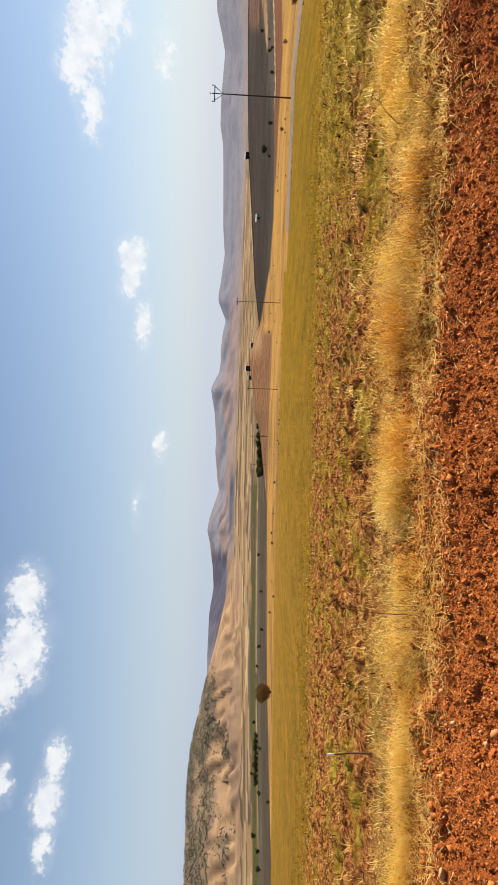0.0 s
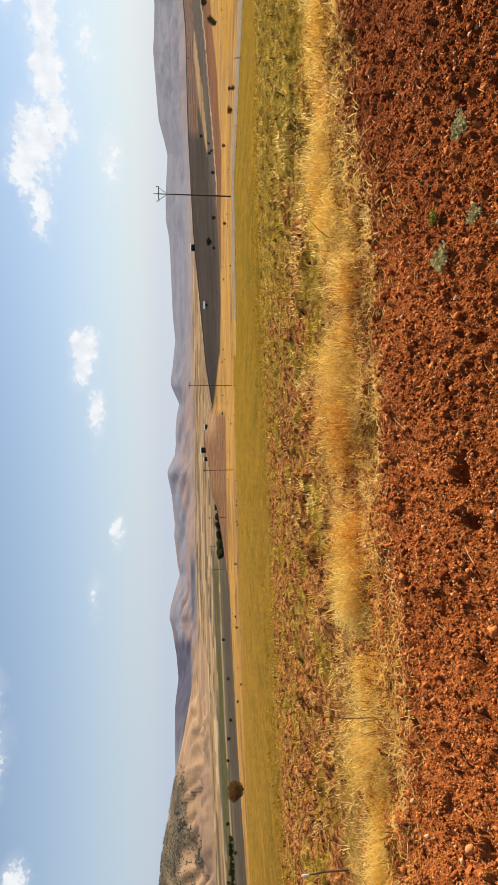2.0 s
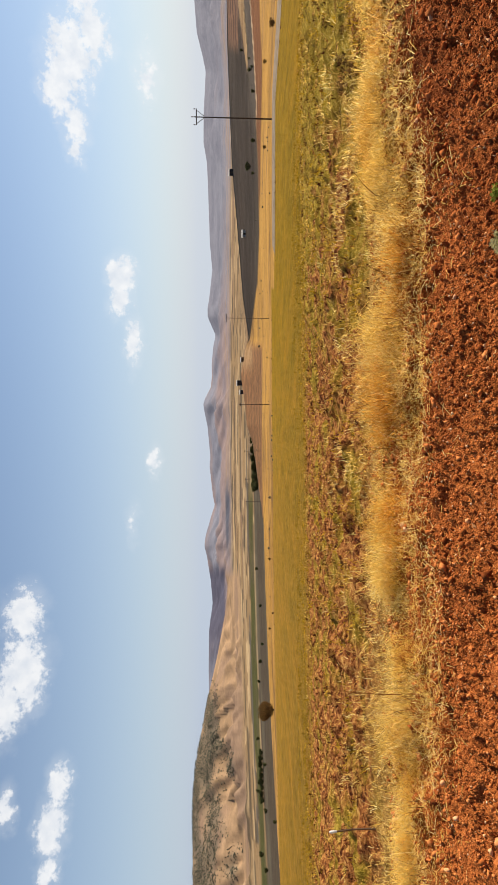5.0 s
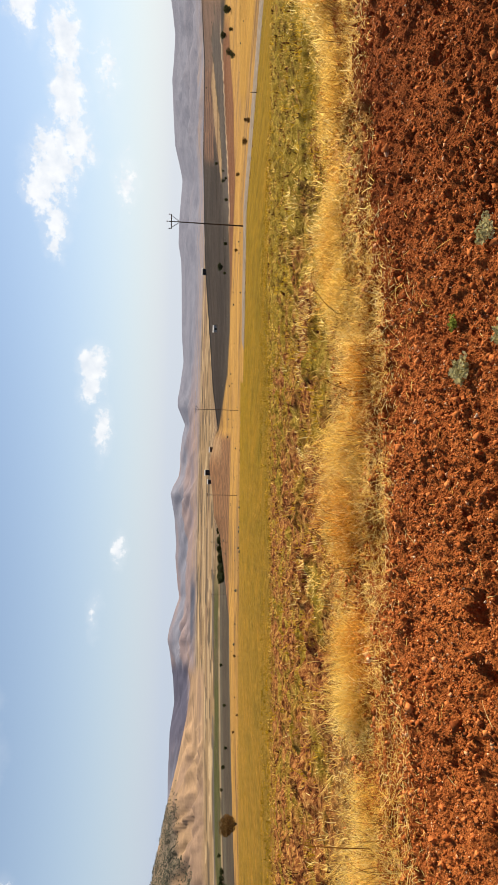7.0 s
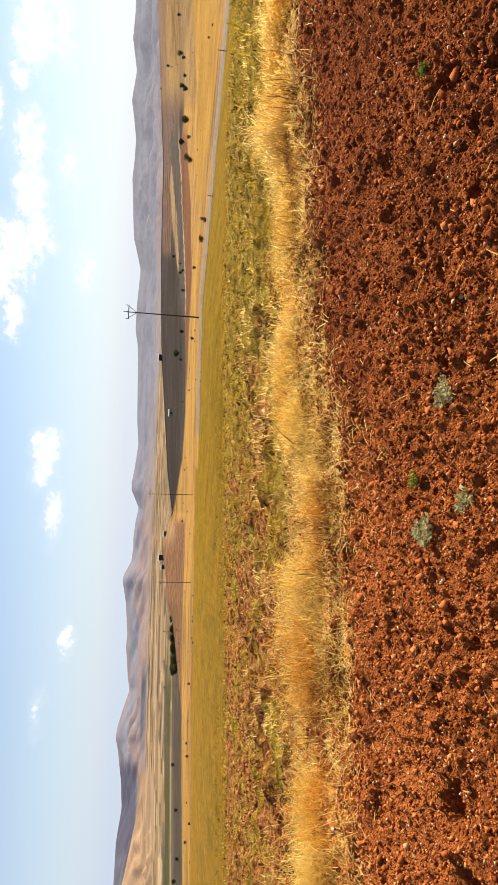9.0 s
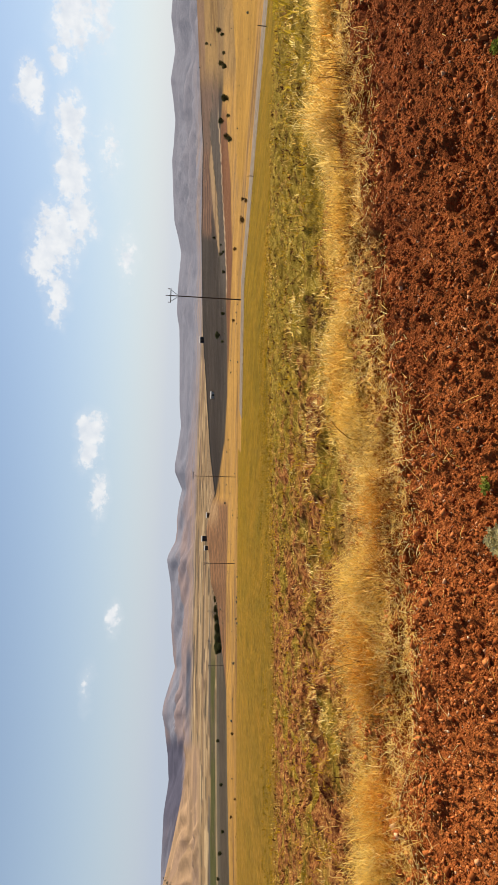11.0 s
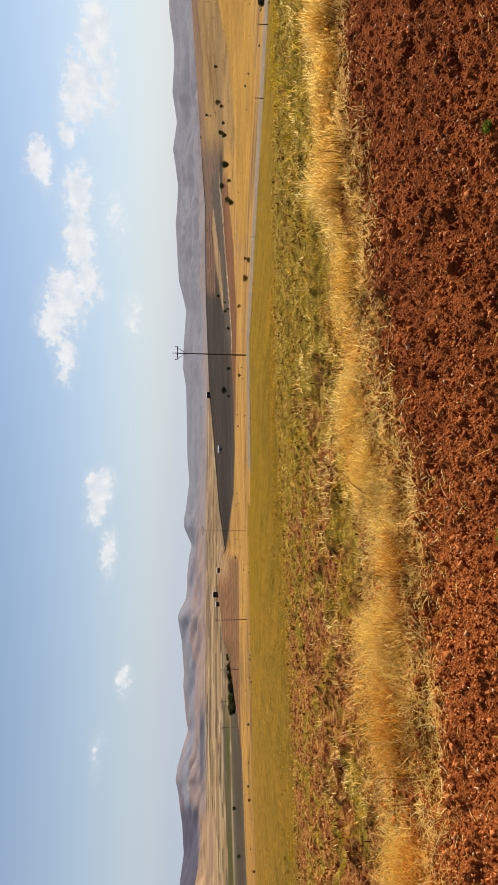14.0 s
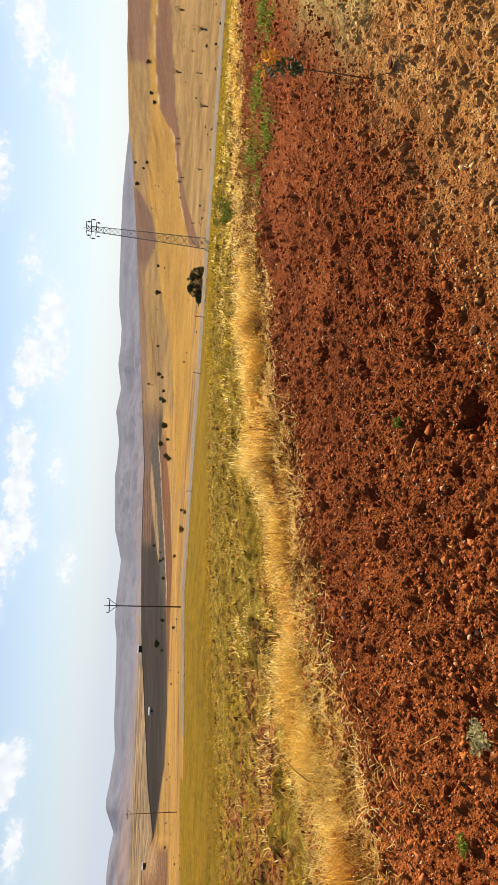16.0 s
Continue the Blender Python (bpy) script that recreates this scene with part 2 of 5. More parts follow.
MAT_VERGE = varied("yellowing_verge", ((0.0, (0.26, 0.18, 0.012)), (0.5, (0.42, 0.285, 0.020)), (1.0, (0.62, 0.44, 0.06))), 0.75, 30, 0.0, island=True, through_light=0.5, drift=0.8)
MAT_SAGE = varied("grey_green_leaf", ((0.0, (0.34, 0.28, 0.10)), (0.5, (0.48, 0.41, 0.18)), (1.0, (0.60, 0.53, 0.27))), 0.75, 30, 0.0, island=True, through_light=0.35, drift=0)
MAT_LEAF = varied("dark_foliage", ((0.0, (0.035, 0.042, 0.016)), (0.6, (0.075, 0.080, 0.030)), (1.0, (0.13, 0.12, 0.045))), 0.7, 3, 0.0, island=True, through_light=0.2)
MAT_SAPLEAF = varied("sapling_leaf", ((0.0, (0.05, 0.065, 0.02)), (0.6, (0.10, 0.12, 0.03)), (1.0, (0.20, 0.17, 0.04))), 0.6, 30, 0.0, island=True, through_light=0.3)
MAT_DRYBUSH = varied("brown_bush", ((0.0, (0.10, 0.055, 0.017)), (1.0, (0.24, 0.13, 0.042))), 0.8, 3, 0.0, island=True, through_light=0.2)
MAT_SCRUB = varied("dark_scrub", ((0.0, (0.055, 0.054, 0.040)), (0.6, (0.09, 0.085, 0.060)), (1.0, (0.14, 0.12, 0.08))), 0.9, 1.5, 0.0, island=True)
MAT_SHADE_SEED = varied("gap_shade_and_seed", ((0.0, (0.030, 0.008, 0.005)), (0.7, (0.090, 0.022, 0.009)), (1.0, (0.20, 0.065, 0.018))), 0.85, 30, 0.0, island=True, through_light=0.15)
MAT_BARK = varied("bark", ((0.3, (0.10, 0.06, 0.035)), (0.7, (0.20, 0.12, 0.07))), 0.9, 30, 0.5)
MAT_POLE = varied("weathered_pole_wood", ((0.3, (0.045, 0.032, 0.024)), (0.7, (0.09, 0.065, 0.05))), 0.9, 8, 0.3)
MAT_STEEL = varied("galvanised_steel", ((0.3, (0.13, 0.13, 0.13)), (0.7, (0.22, 0.21, 0.20))), 0.6, 6, 0.1)
MAT_PORCELAIN = varied("insulator_glaze", ((0.3, (0.10, 0.06, 0.045)), (0.7, (0.16, 0.10, 0.08))), 0.3, 20, 0.0)
MAT_SLATE = varied("dark_brown_rock", ((0.3, (0.08, 0.032, 0.016)), (0.7, (0.17, 0.075, 0.036))), 0.9, 20, 0.5)
MAT_WALL = varied("dark_hut_wall", ((0.3, (0.03, 0.03, 0.035)), (0.7, (0.06, 0.055, 0.05))), 0.9, 1.5, 0.2)
MAT_ROOF = varied("pale_sheet_roof", ((0.3, (0.26, 0.24, 0.22)), (0.7, (0.38, 0.36, 0.33))), 0.6, 1.5, 0.1)
MAT_ROAD = varied("asphalt", ((0.3, (0.17, 0.130, 0.092)), (0.7, (0.25, 0.195, 0.145))), 0.9, 4, 0.2)
MAT_WHITE = varied("white_paint", ((0.3, (0.62, 0.60, 0.58)), (0.7, (0.78, 0.77, 0.75))), 0.6, 30, 0.1)


def ground_material():
    """Ploughed red soil, straw strip, stubble, yellow-green crop, and beyond it the fields and hills as given by the
    sheet's own colours, which hold cloud shadow and haze.
    """
    m, n, l, b = material("ground_soil_and_fields", 0.95)
    pos = n.new("ShaderNodeNewGeometry").outputs["Position"]
    sep = n.new("ShaderNodeSeparateXYZ")
    l.new(pos, sep.inputs[0])

    def calc(op, a, c=None):
        k = n.new("ShaderNodeMath")
        k.operation = op
        for slot, v in enumerate((a, c)):
            if isinstance(v, (int, float)):
                k.inputs[slot].default_value = v
            elif v is not None:
                l.new(v, k.inputs[slot])
        return k.outputs[0]

    def step(value, low, high):
        r = n.new("ShaderNodeMapRange")
        r.interpolation_type = "SMOOTHSTEP"
        l.new(value, r.inputs["Value"])
        r.inputs["From Min"].default_value, r.inputs["From Max"].default_value = low, high
        return r.outputs[0]

    wander = calc("MULTIPLY", calc("SUBTRACT", noise_of(n, l, 0.9, 6, 0.6, pos), 0.5), 1.6)
    y = calc("ADD", calc("ADD", sep.outputs[1], wander), calc("MULTIPLY", calc("MAXIMUM", calc("SUBTRACT", sep.outputs[0], 9.5), 0.0), 0.27))
    fine = noise_of(n, l, 42, 9, 0.75, pos)
    mid = noise_of(n, l, 7, 6, 0.6, pos)
    broad = noise_of(n, l, 0.8, 5, 0.6, pos)
    # the ramp's dark end paints in shade between the crumbs
    soil = ramp_of(n, l, fine, ((0.30, (0.11, 0.029, 0.009)), (0.44, (0.30, 0.081, 0.021)), (0.58, (0.49, 0.152, 0.039)), (0.74, (0.67, 0.28, 0.092))))
    soil = mixed(n, l, step(broad, 0.35, 0.7), mixed(n, l, 1.0, soil, (0.78, 0.74, 0.72), "MULTIPLY"), mixed(n, l, 1.0, soil, (1.18, 1.22, 1.2), "MULTIPLY"))
    soil = darker_right(n, l, soil)
    dry = ramp_of(n, l, mid, ((0.3, (0.33, 0.125, 0.034)), (0.55, (0.53, 0.26, 0.078)), (0.75, (0.65, 0.40, 0.15))))
    dry = mixed(n, l, step(sep.outputs[0], 6.4, 7.4), dry, ramp_of(n, l, mid, ((0.3, (0.40, 0.27, 0.085)), (0.6, (0.58, 0.44, 0.16)), (0.8, (0.66, 0.53, 0.23)))))
    edge = calc("SUBTRACT", calc("ADD", calc("MULTIPLY", sep.outputs[0], 0.07), 1.35), sep.outputs[1])
    pale = calc("MULTIPLY", step(calc("ADD", edge, calc("MULTIPLY", wander, 0.7)), -0.5, 0.5), step(calc("ADD", sep.outputs[0], wander), 3.0, 4.6))
    soil = mixed(n, l, pale, soil, dry)
    straw = ramp_of(n, l, noise_of(n, l, 30, 6, 0.7, pos), ((0.3, (0.13, 0.050, 0.012)), (0.5, (0.38, 0.21, 0.055)), (0.7, (0.62, 0.42, 0.14))))
    # darkest stop of stub: shadow gaps between tufts, put into the colour
    stub = ramp_of(n, l, noise_of(n, l, 12, 9, 0.75, pos), ((0.40, (0.045, 0.012, 0.006)), (0.47, (0.19, 0.057, 0.017)), (0.55, (0.39, 0.165, 0.048)), (0.67, (0.66, 0.40, 0.12))))
    greenish = ramp_of(n, l, noise_of(n, l, 6, 8, 0.7, pos), ((0.32, (0.06, 0.032, 0.006)), (0.48, (0.22, 0.155, 0.016)), (0.68, (0.46, 0.34, 0.05))))
    stub = mixed(n, l, calc("MULTIPLY", step(calc("ADD", noise_of(n, l, 1.3, 6, 0.65, pos), calc("MULTIPLY", step(sep.outputs[0], 1.0, 8.0), 0.2)), 0.46, 0.62), 0.85), stub, greenish)
    crop = ramp_of(n, l, noise_of(n, l, 5.0, 9, 0.8, pos, (1.0, 0.2, 0.0)), ((0.36, (0.115, 0.072, 0.004)), (0.5, (0.205, 0.121, 0.007)), (0.64, (0.33, 0.186, 0.016))))
    leaner = ramp_of(n, l, noise_of(n, l, 4.6, 9, 0.8, pos, (1.0, 0.2, 0.0)), ((0.36, (0.125, 0.072, 0.010)), (0.5, (0.225, 0.126, 0.018)), (0.64, (0.36, 0.20, 0.038))))
    crop = mixed(n, l, step(sep.outputs[0], 18.0, -14.0), crop, leaner)
    crop = mixed(n, l, 1.0, crop, ramp_of(n, l, noise_of(n, l, 0.9, 6, 0.7, pos, (1.0, 0.2, 0.0)), ((0.32, (0.76, 0.80, 0.8)), (0.5, (1.0, 1.0, 1.0)), (0.68, (1.2, 1.16, 1.1)))), "MULTIPLY")
    patchy = ramp_of(n, l, noise_of(n, l, 0.5, 6, 0.6, pos, (1.0, 0.25, 0.0)), ((0.3, (0.74, 0.82, 0.7)), (0.5, (0.98, 0.98, 0.9)), (0.7, (1.18, 1.08, 0.9))))
    crop = mixed(n, l, 1.0, crop, patchy, "MULTIPLY")
    col = mixed(n, l, step(y, 4.62, 5.02), soil, straw)
    col = mixed(n, l, step(y, 5.35, 5.9), col, stub)
    col = mixed(n, l, step(y, 13.5, 19.0), col, crop)
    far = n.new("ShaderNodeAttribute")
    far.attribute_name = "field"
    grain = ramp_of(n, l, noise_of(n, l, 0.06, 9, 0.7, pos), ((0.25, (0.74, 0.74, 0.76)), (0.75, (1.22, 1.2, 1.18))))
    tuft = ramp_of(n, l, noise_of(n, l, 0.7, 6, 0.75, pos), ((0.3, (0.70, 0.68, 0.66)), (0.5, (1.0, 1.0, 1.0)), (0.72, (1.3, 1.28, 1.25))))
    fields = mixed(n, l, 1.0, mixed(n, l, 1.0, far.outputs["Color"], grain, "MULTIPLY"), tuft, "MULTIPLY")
    turned = n.new("ShaderNodeVectorRotate")
    turned.rotation_type, turned.inputs["Angle"].default_value = "Z_AXIS", radians(8)
    l.new(pos, turned.inputs["Vector"])
    rows = ramp_of(n, l, noise_of(n, l, 0.05, 8, 0.75, turned.outputs[0], (0.2, 1.0, 1.0)), ((0.34, (0.62, 0.57, 0.52)), (0.42, (0.90, 0.88, 0.86)), (0.52, (1.0, 1.0, 1.0)), (0.64, (1.14, 1.14, 1.14))))
    away = n.new("ShaderNodeVectorMath")
    away.operation = "LENGTH"
    l.new(pos, away.inputs[0])
    tilled = calc("SUBTRACT", 1.0, step(away.outputs["Value"], 500.0, 900.0))
    fields = mixed(n, l, tilled, fields, mixed(n, l, 1.0, fields, rows, "MULTIPLY"))
    dots = step(noise_of(n, l, 0.22, 5, 0.85, pos), 0.60, 0.66)
    fields = mixed(n, l, calc("MULTIPLY", calc("MULTIPLY", dots, tilled), 0.75), fields, mixed(n, l, 1.0, fields, (0.30, 0.30, 0.28), "MULTIPLY"))
    scrub = n.new("ShaderNodeAttribute")
    scrub.attribute_name = "scrub"
    fields = mixed(n, l, calc("MULTIPLY", step(scrub.outputs["Fac"], 0.1, 0.7), 0.7), fields, (0.11, 0.098, 0.074))
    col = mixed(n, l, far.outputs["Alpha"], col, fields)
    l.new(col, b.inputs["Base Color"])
    crumbs = n.new("ShaderNodeTexVoronoi")
    crumbs.inputs["Scale"].default_value = 70
    l.new(pos, crumbs.inputs["Vector"])
    relief(n, l, b, calc("ADD", fine, calc("MULTIPLY", crumbs.outputs["Distance"], -0.6)), 1.0, 0.03)
    return m


MAT_GROUND = ground_material()

# ---- the lie of the land ----
N_ROAD = (0.669, 0.744)     # the road runs square to this, 62 m off
ROAD_OFF = 62.0
# heading -> distance and height angle of the crest of the rising fields
CREST_AZ = (-60, -36, -6, -2.5, 1.2, 2.8, 4.6, 7.2, 9.5, 10.5, 14, 20.8, 24.2, 27, 33, 39.7, 43, 50, 57.4, 64, 68, 75, 90)
CREST_R = (150, 150, 170, 270, 300, 320, 350, 420, 430, 435, 450, 450, 450, 450, 450, 450, 450, 450, 450, 440, 430, 420, 400)
CREST_EL = (-5.66, -5.70, -5.62, -5.25, -4.80, -4.25, -4.1, -3.72, -4.15, -4.45, -3.9, -3.25, -2.9, -2.72, -2.37, -2.15, -1.8, -1.1, -0.3, 0.55, 1.2, 1.72, 2.2)
SKY_AZ = (-60, -40, -18.3, -15, -12.7, -10.8, -8.8, -7.85, -6.9, -5.4, -4.3, -3.4, -0.9, 0.1, 2.6, 4.1, 4.6, 5.1, 6.1, 7.1, 8.1, 9.6, 10.65, 11.5, 12.2, 12.9, 13.9, 16.2, 18.4, 23.2,
          24.7, 26.1, 28, 29.9, 31.1, 32.2, 33.6, 34.9, 38.3, 39.6, 41.2, 42.5, 43.9, 45.9, 48, 49.7, 51.1, 53, 55, 58.5, 62, 64, 70, 100)
SKY_EL = (-0.8, -0.7, -0.62, -0.69, -1.03, -0.89, -0.59, -0.37, -0.50, -0.96, -1.33, -1.16, -0.9, -0.97, -0.76, -0.47, -0.40, -0.54, -1.06, -1.18, -1.16, -1.29, -1.52, -1.15, -0.84, -0.82, -0.98, -1.25, -1.05, -0.9,
          -0.82, -0.55, -0.56, -0.67, -0.74, -0.48, -0.08, 0.03, 0.27, 0.16, 0.10, 0.30, 0.55, 0.26, 0.64, 0.53, 0.56, 0.9, 1.02, 1.13, 1.22, 1.16, 0.9, 0.2)
ROCK_AZ = (-60, -36, -33.5, -28.4, -26.8, -25.2, -23.9, -22.2, -20, -19.2, -17, -14, -11, -8)
ROCK_EL = (0.7, 0.8, 0.79, 0.78, 0.70, 0.53, 0.30, -0.11, -0.57, -0.80, -1.35, -2.0, -2.5, -2.8)
# heading -> height angle of the dark hill's foot and of the tilled belt's foot
HILL_AZ, HILL_LOW = (9, 11.3, 15.3, 19.4, 24.3, 29.1, 32.4, 36, 41), (-4.3, -4.63, -5.13, -5.2, -5.02, -4.66, -4.3, -3.86, -3.5)
BELT_AZ, BELT_LOW = (20, 24, 31.5, 36.9, 40.2, 45), (-5.25, -5.2, -5.1, -4.66, -4.12, -3.6)


def lattice(ix, iy, seed):
    h = (ix * 374761393 + iy * 668265263 + seed * 974711) & 0x7FFFFFFF
    h = ((h ^ (h >> 13)) * 1274126177) & 0x7FFFFFFF
    return ((h ^ (h >> 16)) & 0xFFFF) / 65535.0


def grain(x, y, seed=0):
    x, y = np.asarray(x, float), np.asarray(y, float)
    ix, iy = np.floor(x).astype(np.int64), np.floor(y).astype(np.int64)
    fx, fy = x - ix, y - iy
    fx, fy = fx * fx * (3 - 2 * fx), fy * fy * (3 - 2 * fy)
    a, b = lattice(ix, iy, seed), lattice(ix + 1, iy, seed)
    c, d = lattice(ix, iy + 1, seed), lattice(ix + 1, iy + 1, seed)
    return (a * (1 - fx) + b * fx) * (1 - fy) + (c * (1 - fx) + d * fx) * fy - 0.5


def fbm(x, y, octaves=4, seed=0, keep=0.5):
    total, amp = 0.0, 1.0
    for k in range(octaves):
        total, amp, x, y = total + amp * grain(x, y, seed + k), amp * keep, np.asarray(x) * 2.03, np.asarray(y) * 2.03
    return total


def smooth(v, low, high):
    t = np.clip((v - low) / (high - low), 0, 1)
    return t * t * (3 - 2 * t)


def near_height(x, y):
    d = np.maximum(y - 6.2, 0)
    z1 = -(0.117 * np.clip(d - 0.4 * (1 - np.exp(-d)), 0, 21.7) + 0.10 * np.clip(y - 28.3, 0, None))
    m = N_ROAD[0] * x + N_ROAD[1] * y
    z2 = -(0.16 * np.clip(m - 13, 0, 14) + 0.085 * np.clip(m - 27, 0, None))
    low = np.minimum(z1, z2)
    return low + (0.0075 * np.clip(x, -10, 12) + 0.0164 * np.clip(y, -10, 6.6)) * np.exp(low / 0.8)


def height(x, y):
    """The ground's height, without its small relief."""
    x, y = np.asarray(x, float), np.asarray(y, float)
    r, az = np.hypot(x, y), np.degrees(np.arctan2(x, y))
    near = near_height(x, y)
    dx, dy = x / np.maximum(r, 1e-6), y / np.maximum(r, 1e-6)
    start = 85.0
    e0 = (near_height(dx * start, dy * start) - 1.65) / start
    cr, ce = np.interp(az, CREST_AZ, CREST_R), np.tan(np.radians(np.interp(az, CREST_AZ, CREST_EL)))
    t = np.clip((r - start) / (cr - start), 0, 1)
    rise = 1.65 + r * (e0 + (ce - e0) * (0.55 * t + 0.45 * t * t * (3 - 2 * t)))
    crest_z = 1.65 + cr * ce
    floor_z = -60.0 - 0.02 * np.maximum(r - 1000, 0)
    reach = np.where(az < 0, 430.0, 520.0)
    fall = crest_z + (floor_z - crest_z) * np.clip((r - cr) / reach, 0, 1)
    z = np.where(r < cr, rise, fall)
    # mountains and the rocky hill
    sky = 1.65 + 4200 * np.tan(np.radians(np.interp(az, SKY_AZ, SKY_EL)))
    foot = np.clip((r - 1400) / 2800, 0, 1)
    swell = np.sin(np.pi * np.clip(foot, 0, 1)) ** 0.7
    spurs = 0.5 - 2 * np.abs(fbm(az * 0.42 + 0.0011 * r, r / 1500, 3, 5, 0.55))
    relief_far = ((45 - 32 * smooth(az, 8, 22)) * spurs + fbm(x / 260, y / 260, 4, 9, 0.6) * 38) * swell
    mount = floor_z + (sky - floor_z) * (0.35 * foot + 0.65 * foot * foot) + relief_far * np.clip((sky - floor_z) / 100, 0.3, 1.2)
    mount = np.minimum(mount, 1.65 + r * (sky - 1.65) / 4200 - (4200 - r) * 0.003)
    mount = np.where(r > 4200, sky + (r - 4200) * -0.25, mount)
    rock_el = np.interp(az, ROCK_AZ, ROCK_EL)
    rock_top = 1.65 + 1900 * np.tan(np.radians(rock_el))
    up = np.clip((r - 950) / 950, 0, 1)
    gully = (fbm(x / 160, y / 160, 4, 15) * 34 - np.abs(fbm(az * 0.45 + r * 0.0022, r / 900, 3, 17)) * 62 + fbm(x / 70, y / 70, 2, 18) * 6) * np.sin(np.pi * up)
    rock = floor_z + (rock_top - floor_z) * (0.10 * up + 0.90 * up ** 1.5) + gully
    rock = np.minimum(rock, 1.65 + r * (rock_top - 1.65) / 1900 - (1900 - r) * 0.004)
    rock = np.where(r > 1900, rock_top - (r - 1900) * 0.25, rock)
    rock = np.where(az < -8, rock, floor_z - 5)
    z = np.where(r > 900, np.maximum(z, np.maximum(mount, rock)), z)
    z = np.where(r < start, near, z)
    level = smooth(np.abs(az - 20), 95, 120)
    return z * (1 - level) + near * level


def cells(x, y, size, seed, some=0.6):
    """Angular clods strewn over a jittered grid of this size: their height, 0 to 1."""
    u, v = np.asarray(x, float) / size, np.asarray(y, float) / size
    iu, iv = np.floor(u).astype(np.int64), np.floor(v).astype(np.int64)
    best = np.zeros(np.shape(u))
    for du in (-1, 0, 1):
        for dv in (-1, 0, 1):
            a, b = iu + du, iv + dv
            px, py = u - a - 0.15 - 0.7 * lattice(a, b, seed), v - b - 0.15 - 0.7 * lattice(a, b, seed + 1)
            turn, big = 6.283 * lattice(a, b, seed + 2), (0.25 + 0.5 * lattice(a, b, seed + 3)) * (lattice(a, b, seed + 4) < some) + 1e-3
            far = np.maximum(np.maximum(px * np.cos(turn) + py * np.sin(turn), px * np.cos(turn + 1.8) + py * np.sin(turn + 1.8)),
                             np.maximum(px * np.cos(turn + 3.3) + py * np.sin(turn + 3.3), px * np.cos(turn + 4.9) + py * np.sin(turn + 4.9)))
            lean = 1 + 0.8 * (px * np.cos(turn * 3) + py * np.sin(turn * 3)) / big
            best = np.maximum(best, np.clip(1.7 * (1 - far / big), 0, 1) * big * np.clip(lean, 0.2, 1.8))
    return best


# larger holes in the tilled soil: place and width
HOLES = ((3.68, 2.56, 0.09), (3.20, 2.35, 0.06), (2.95, 2.45, 0.06), (3.41, 3.29, 0.05), (3.92, 3.48, 0.045), (2.04, 3.31, 0.05), (0.39, 3.19, 0.10), (0.83, 3.20, 0.05), (0.14, 3.13, 0.06))


def soil_relief(x, y):
    """Crumbs, clods and pits of the ploughed soil, low bumps in the stubble."""
    x, y = np.asarray(x, float), np.asarray(y, float)
    plough = 1 - smooth(y, 4.9, 6.2)
    bearing = np.degrees(np.arctan2(x, y))
    ahead = 0.45 + 0.55 * smooth(bearing, -53, -48) * (1 - smooth(bearing, 84, 90))
    near = ahead * (1 - smooth(np.hypot(x, y), 14, 22))
    crumbs = np.abs(fbm(x * 13, y * 13, 3, 21, 0.6)) - 0.2
    lump = fbm(x * 5, y * 5, 3, 23, 0.55)
    humps = fbm(x * 1.1, y * 1.5, 3, 25)
    pits = smooth(fbm(x * 2.6 + 9, y * 2.6, 3, 33, 0.6), 0.24, 0.42)
    rows = (0.010 * np.sin(y * 14 + 3 * humps) + 0.011 * np.sin((y - 0.03 * x) * 31 + 5 * humps + 2 * lump) * (0.4 + smooth(fbm(x * 0.7, y * 2.5, 2, 39), -0.2, 0.3))) * ahead
    bend_x, bend_y = x + 0.03 * fbm(x * 18, y * 18, 2, 35), y + 0.03 * fbm(x * 18 + 5, y * 18, 2, 36)
    dry = (1 - smooth(y - 0.07 * x - 0.8 * fbm(x * 0.9, y * 0.9, 2, 99), 1.0, 1.7)) * smooth(x, 3.0, 3.8)
    holes = 0.10 * cells(bend_x * 0.6, bend_y, 0.12, 160, 0.10) + 0.016 * cells(bend_x, bend_y, 0.05, 170, 0.25)
    clods = 0.024 * cells(bend_x, bend_y, 0.09, 110, 0.3) + 0.026 * cells(bend_x, bend_y, 0.042, 120, 0.6) - holes * (1 - 0.7 * dry) + 0.022 * dry * cells(bend_x, bend_y, 0.17, 130, 0.4)
    trench = smooth(fbm(x * 1.8, y * 1.2, 3, 37), 0.02, 0.2) * np.exp(-((y - 4.56) / 0.14) ** 2)
    for hx, hy, wide in HOLES:
        trench = trench + np.exp(-(((x - hx) ** 2 + (y - hy) ** 2) * (1 + 0.8 * fbm(x * 20, y * 20, 2, 38)) / wide ** 2) ** 2) * wide * 14
    till = near * (-0.12 * trench + 0.032 * crumbs + 0.022 * lump - 0.012 * pits + clods) + 0.05 * humps + rows - 0.015
    bumps = 0.09 * cells(bend_x, bend_y, 0.24, 140, 0.5) * (1 - smooth(np.hypot(x, y), 16, 24))
    rough = 0.05 * fbm(x * 4, y * 4, 3, 28, 0.6) * near + bumps * (1 - smooth(y, 13, 17)) + (0.10 - 0.08 * smooth(y, 12, 18)) * fbm(x * 0.4, y * 0.4, 2, 30) * (1 - smooth(np.hypot(x, y), 40, 80))
    return plough * till + (1 - plough) * rough


def ground_at(x, y):
    return height(x, y) + soil_relief(x, y)


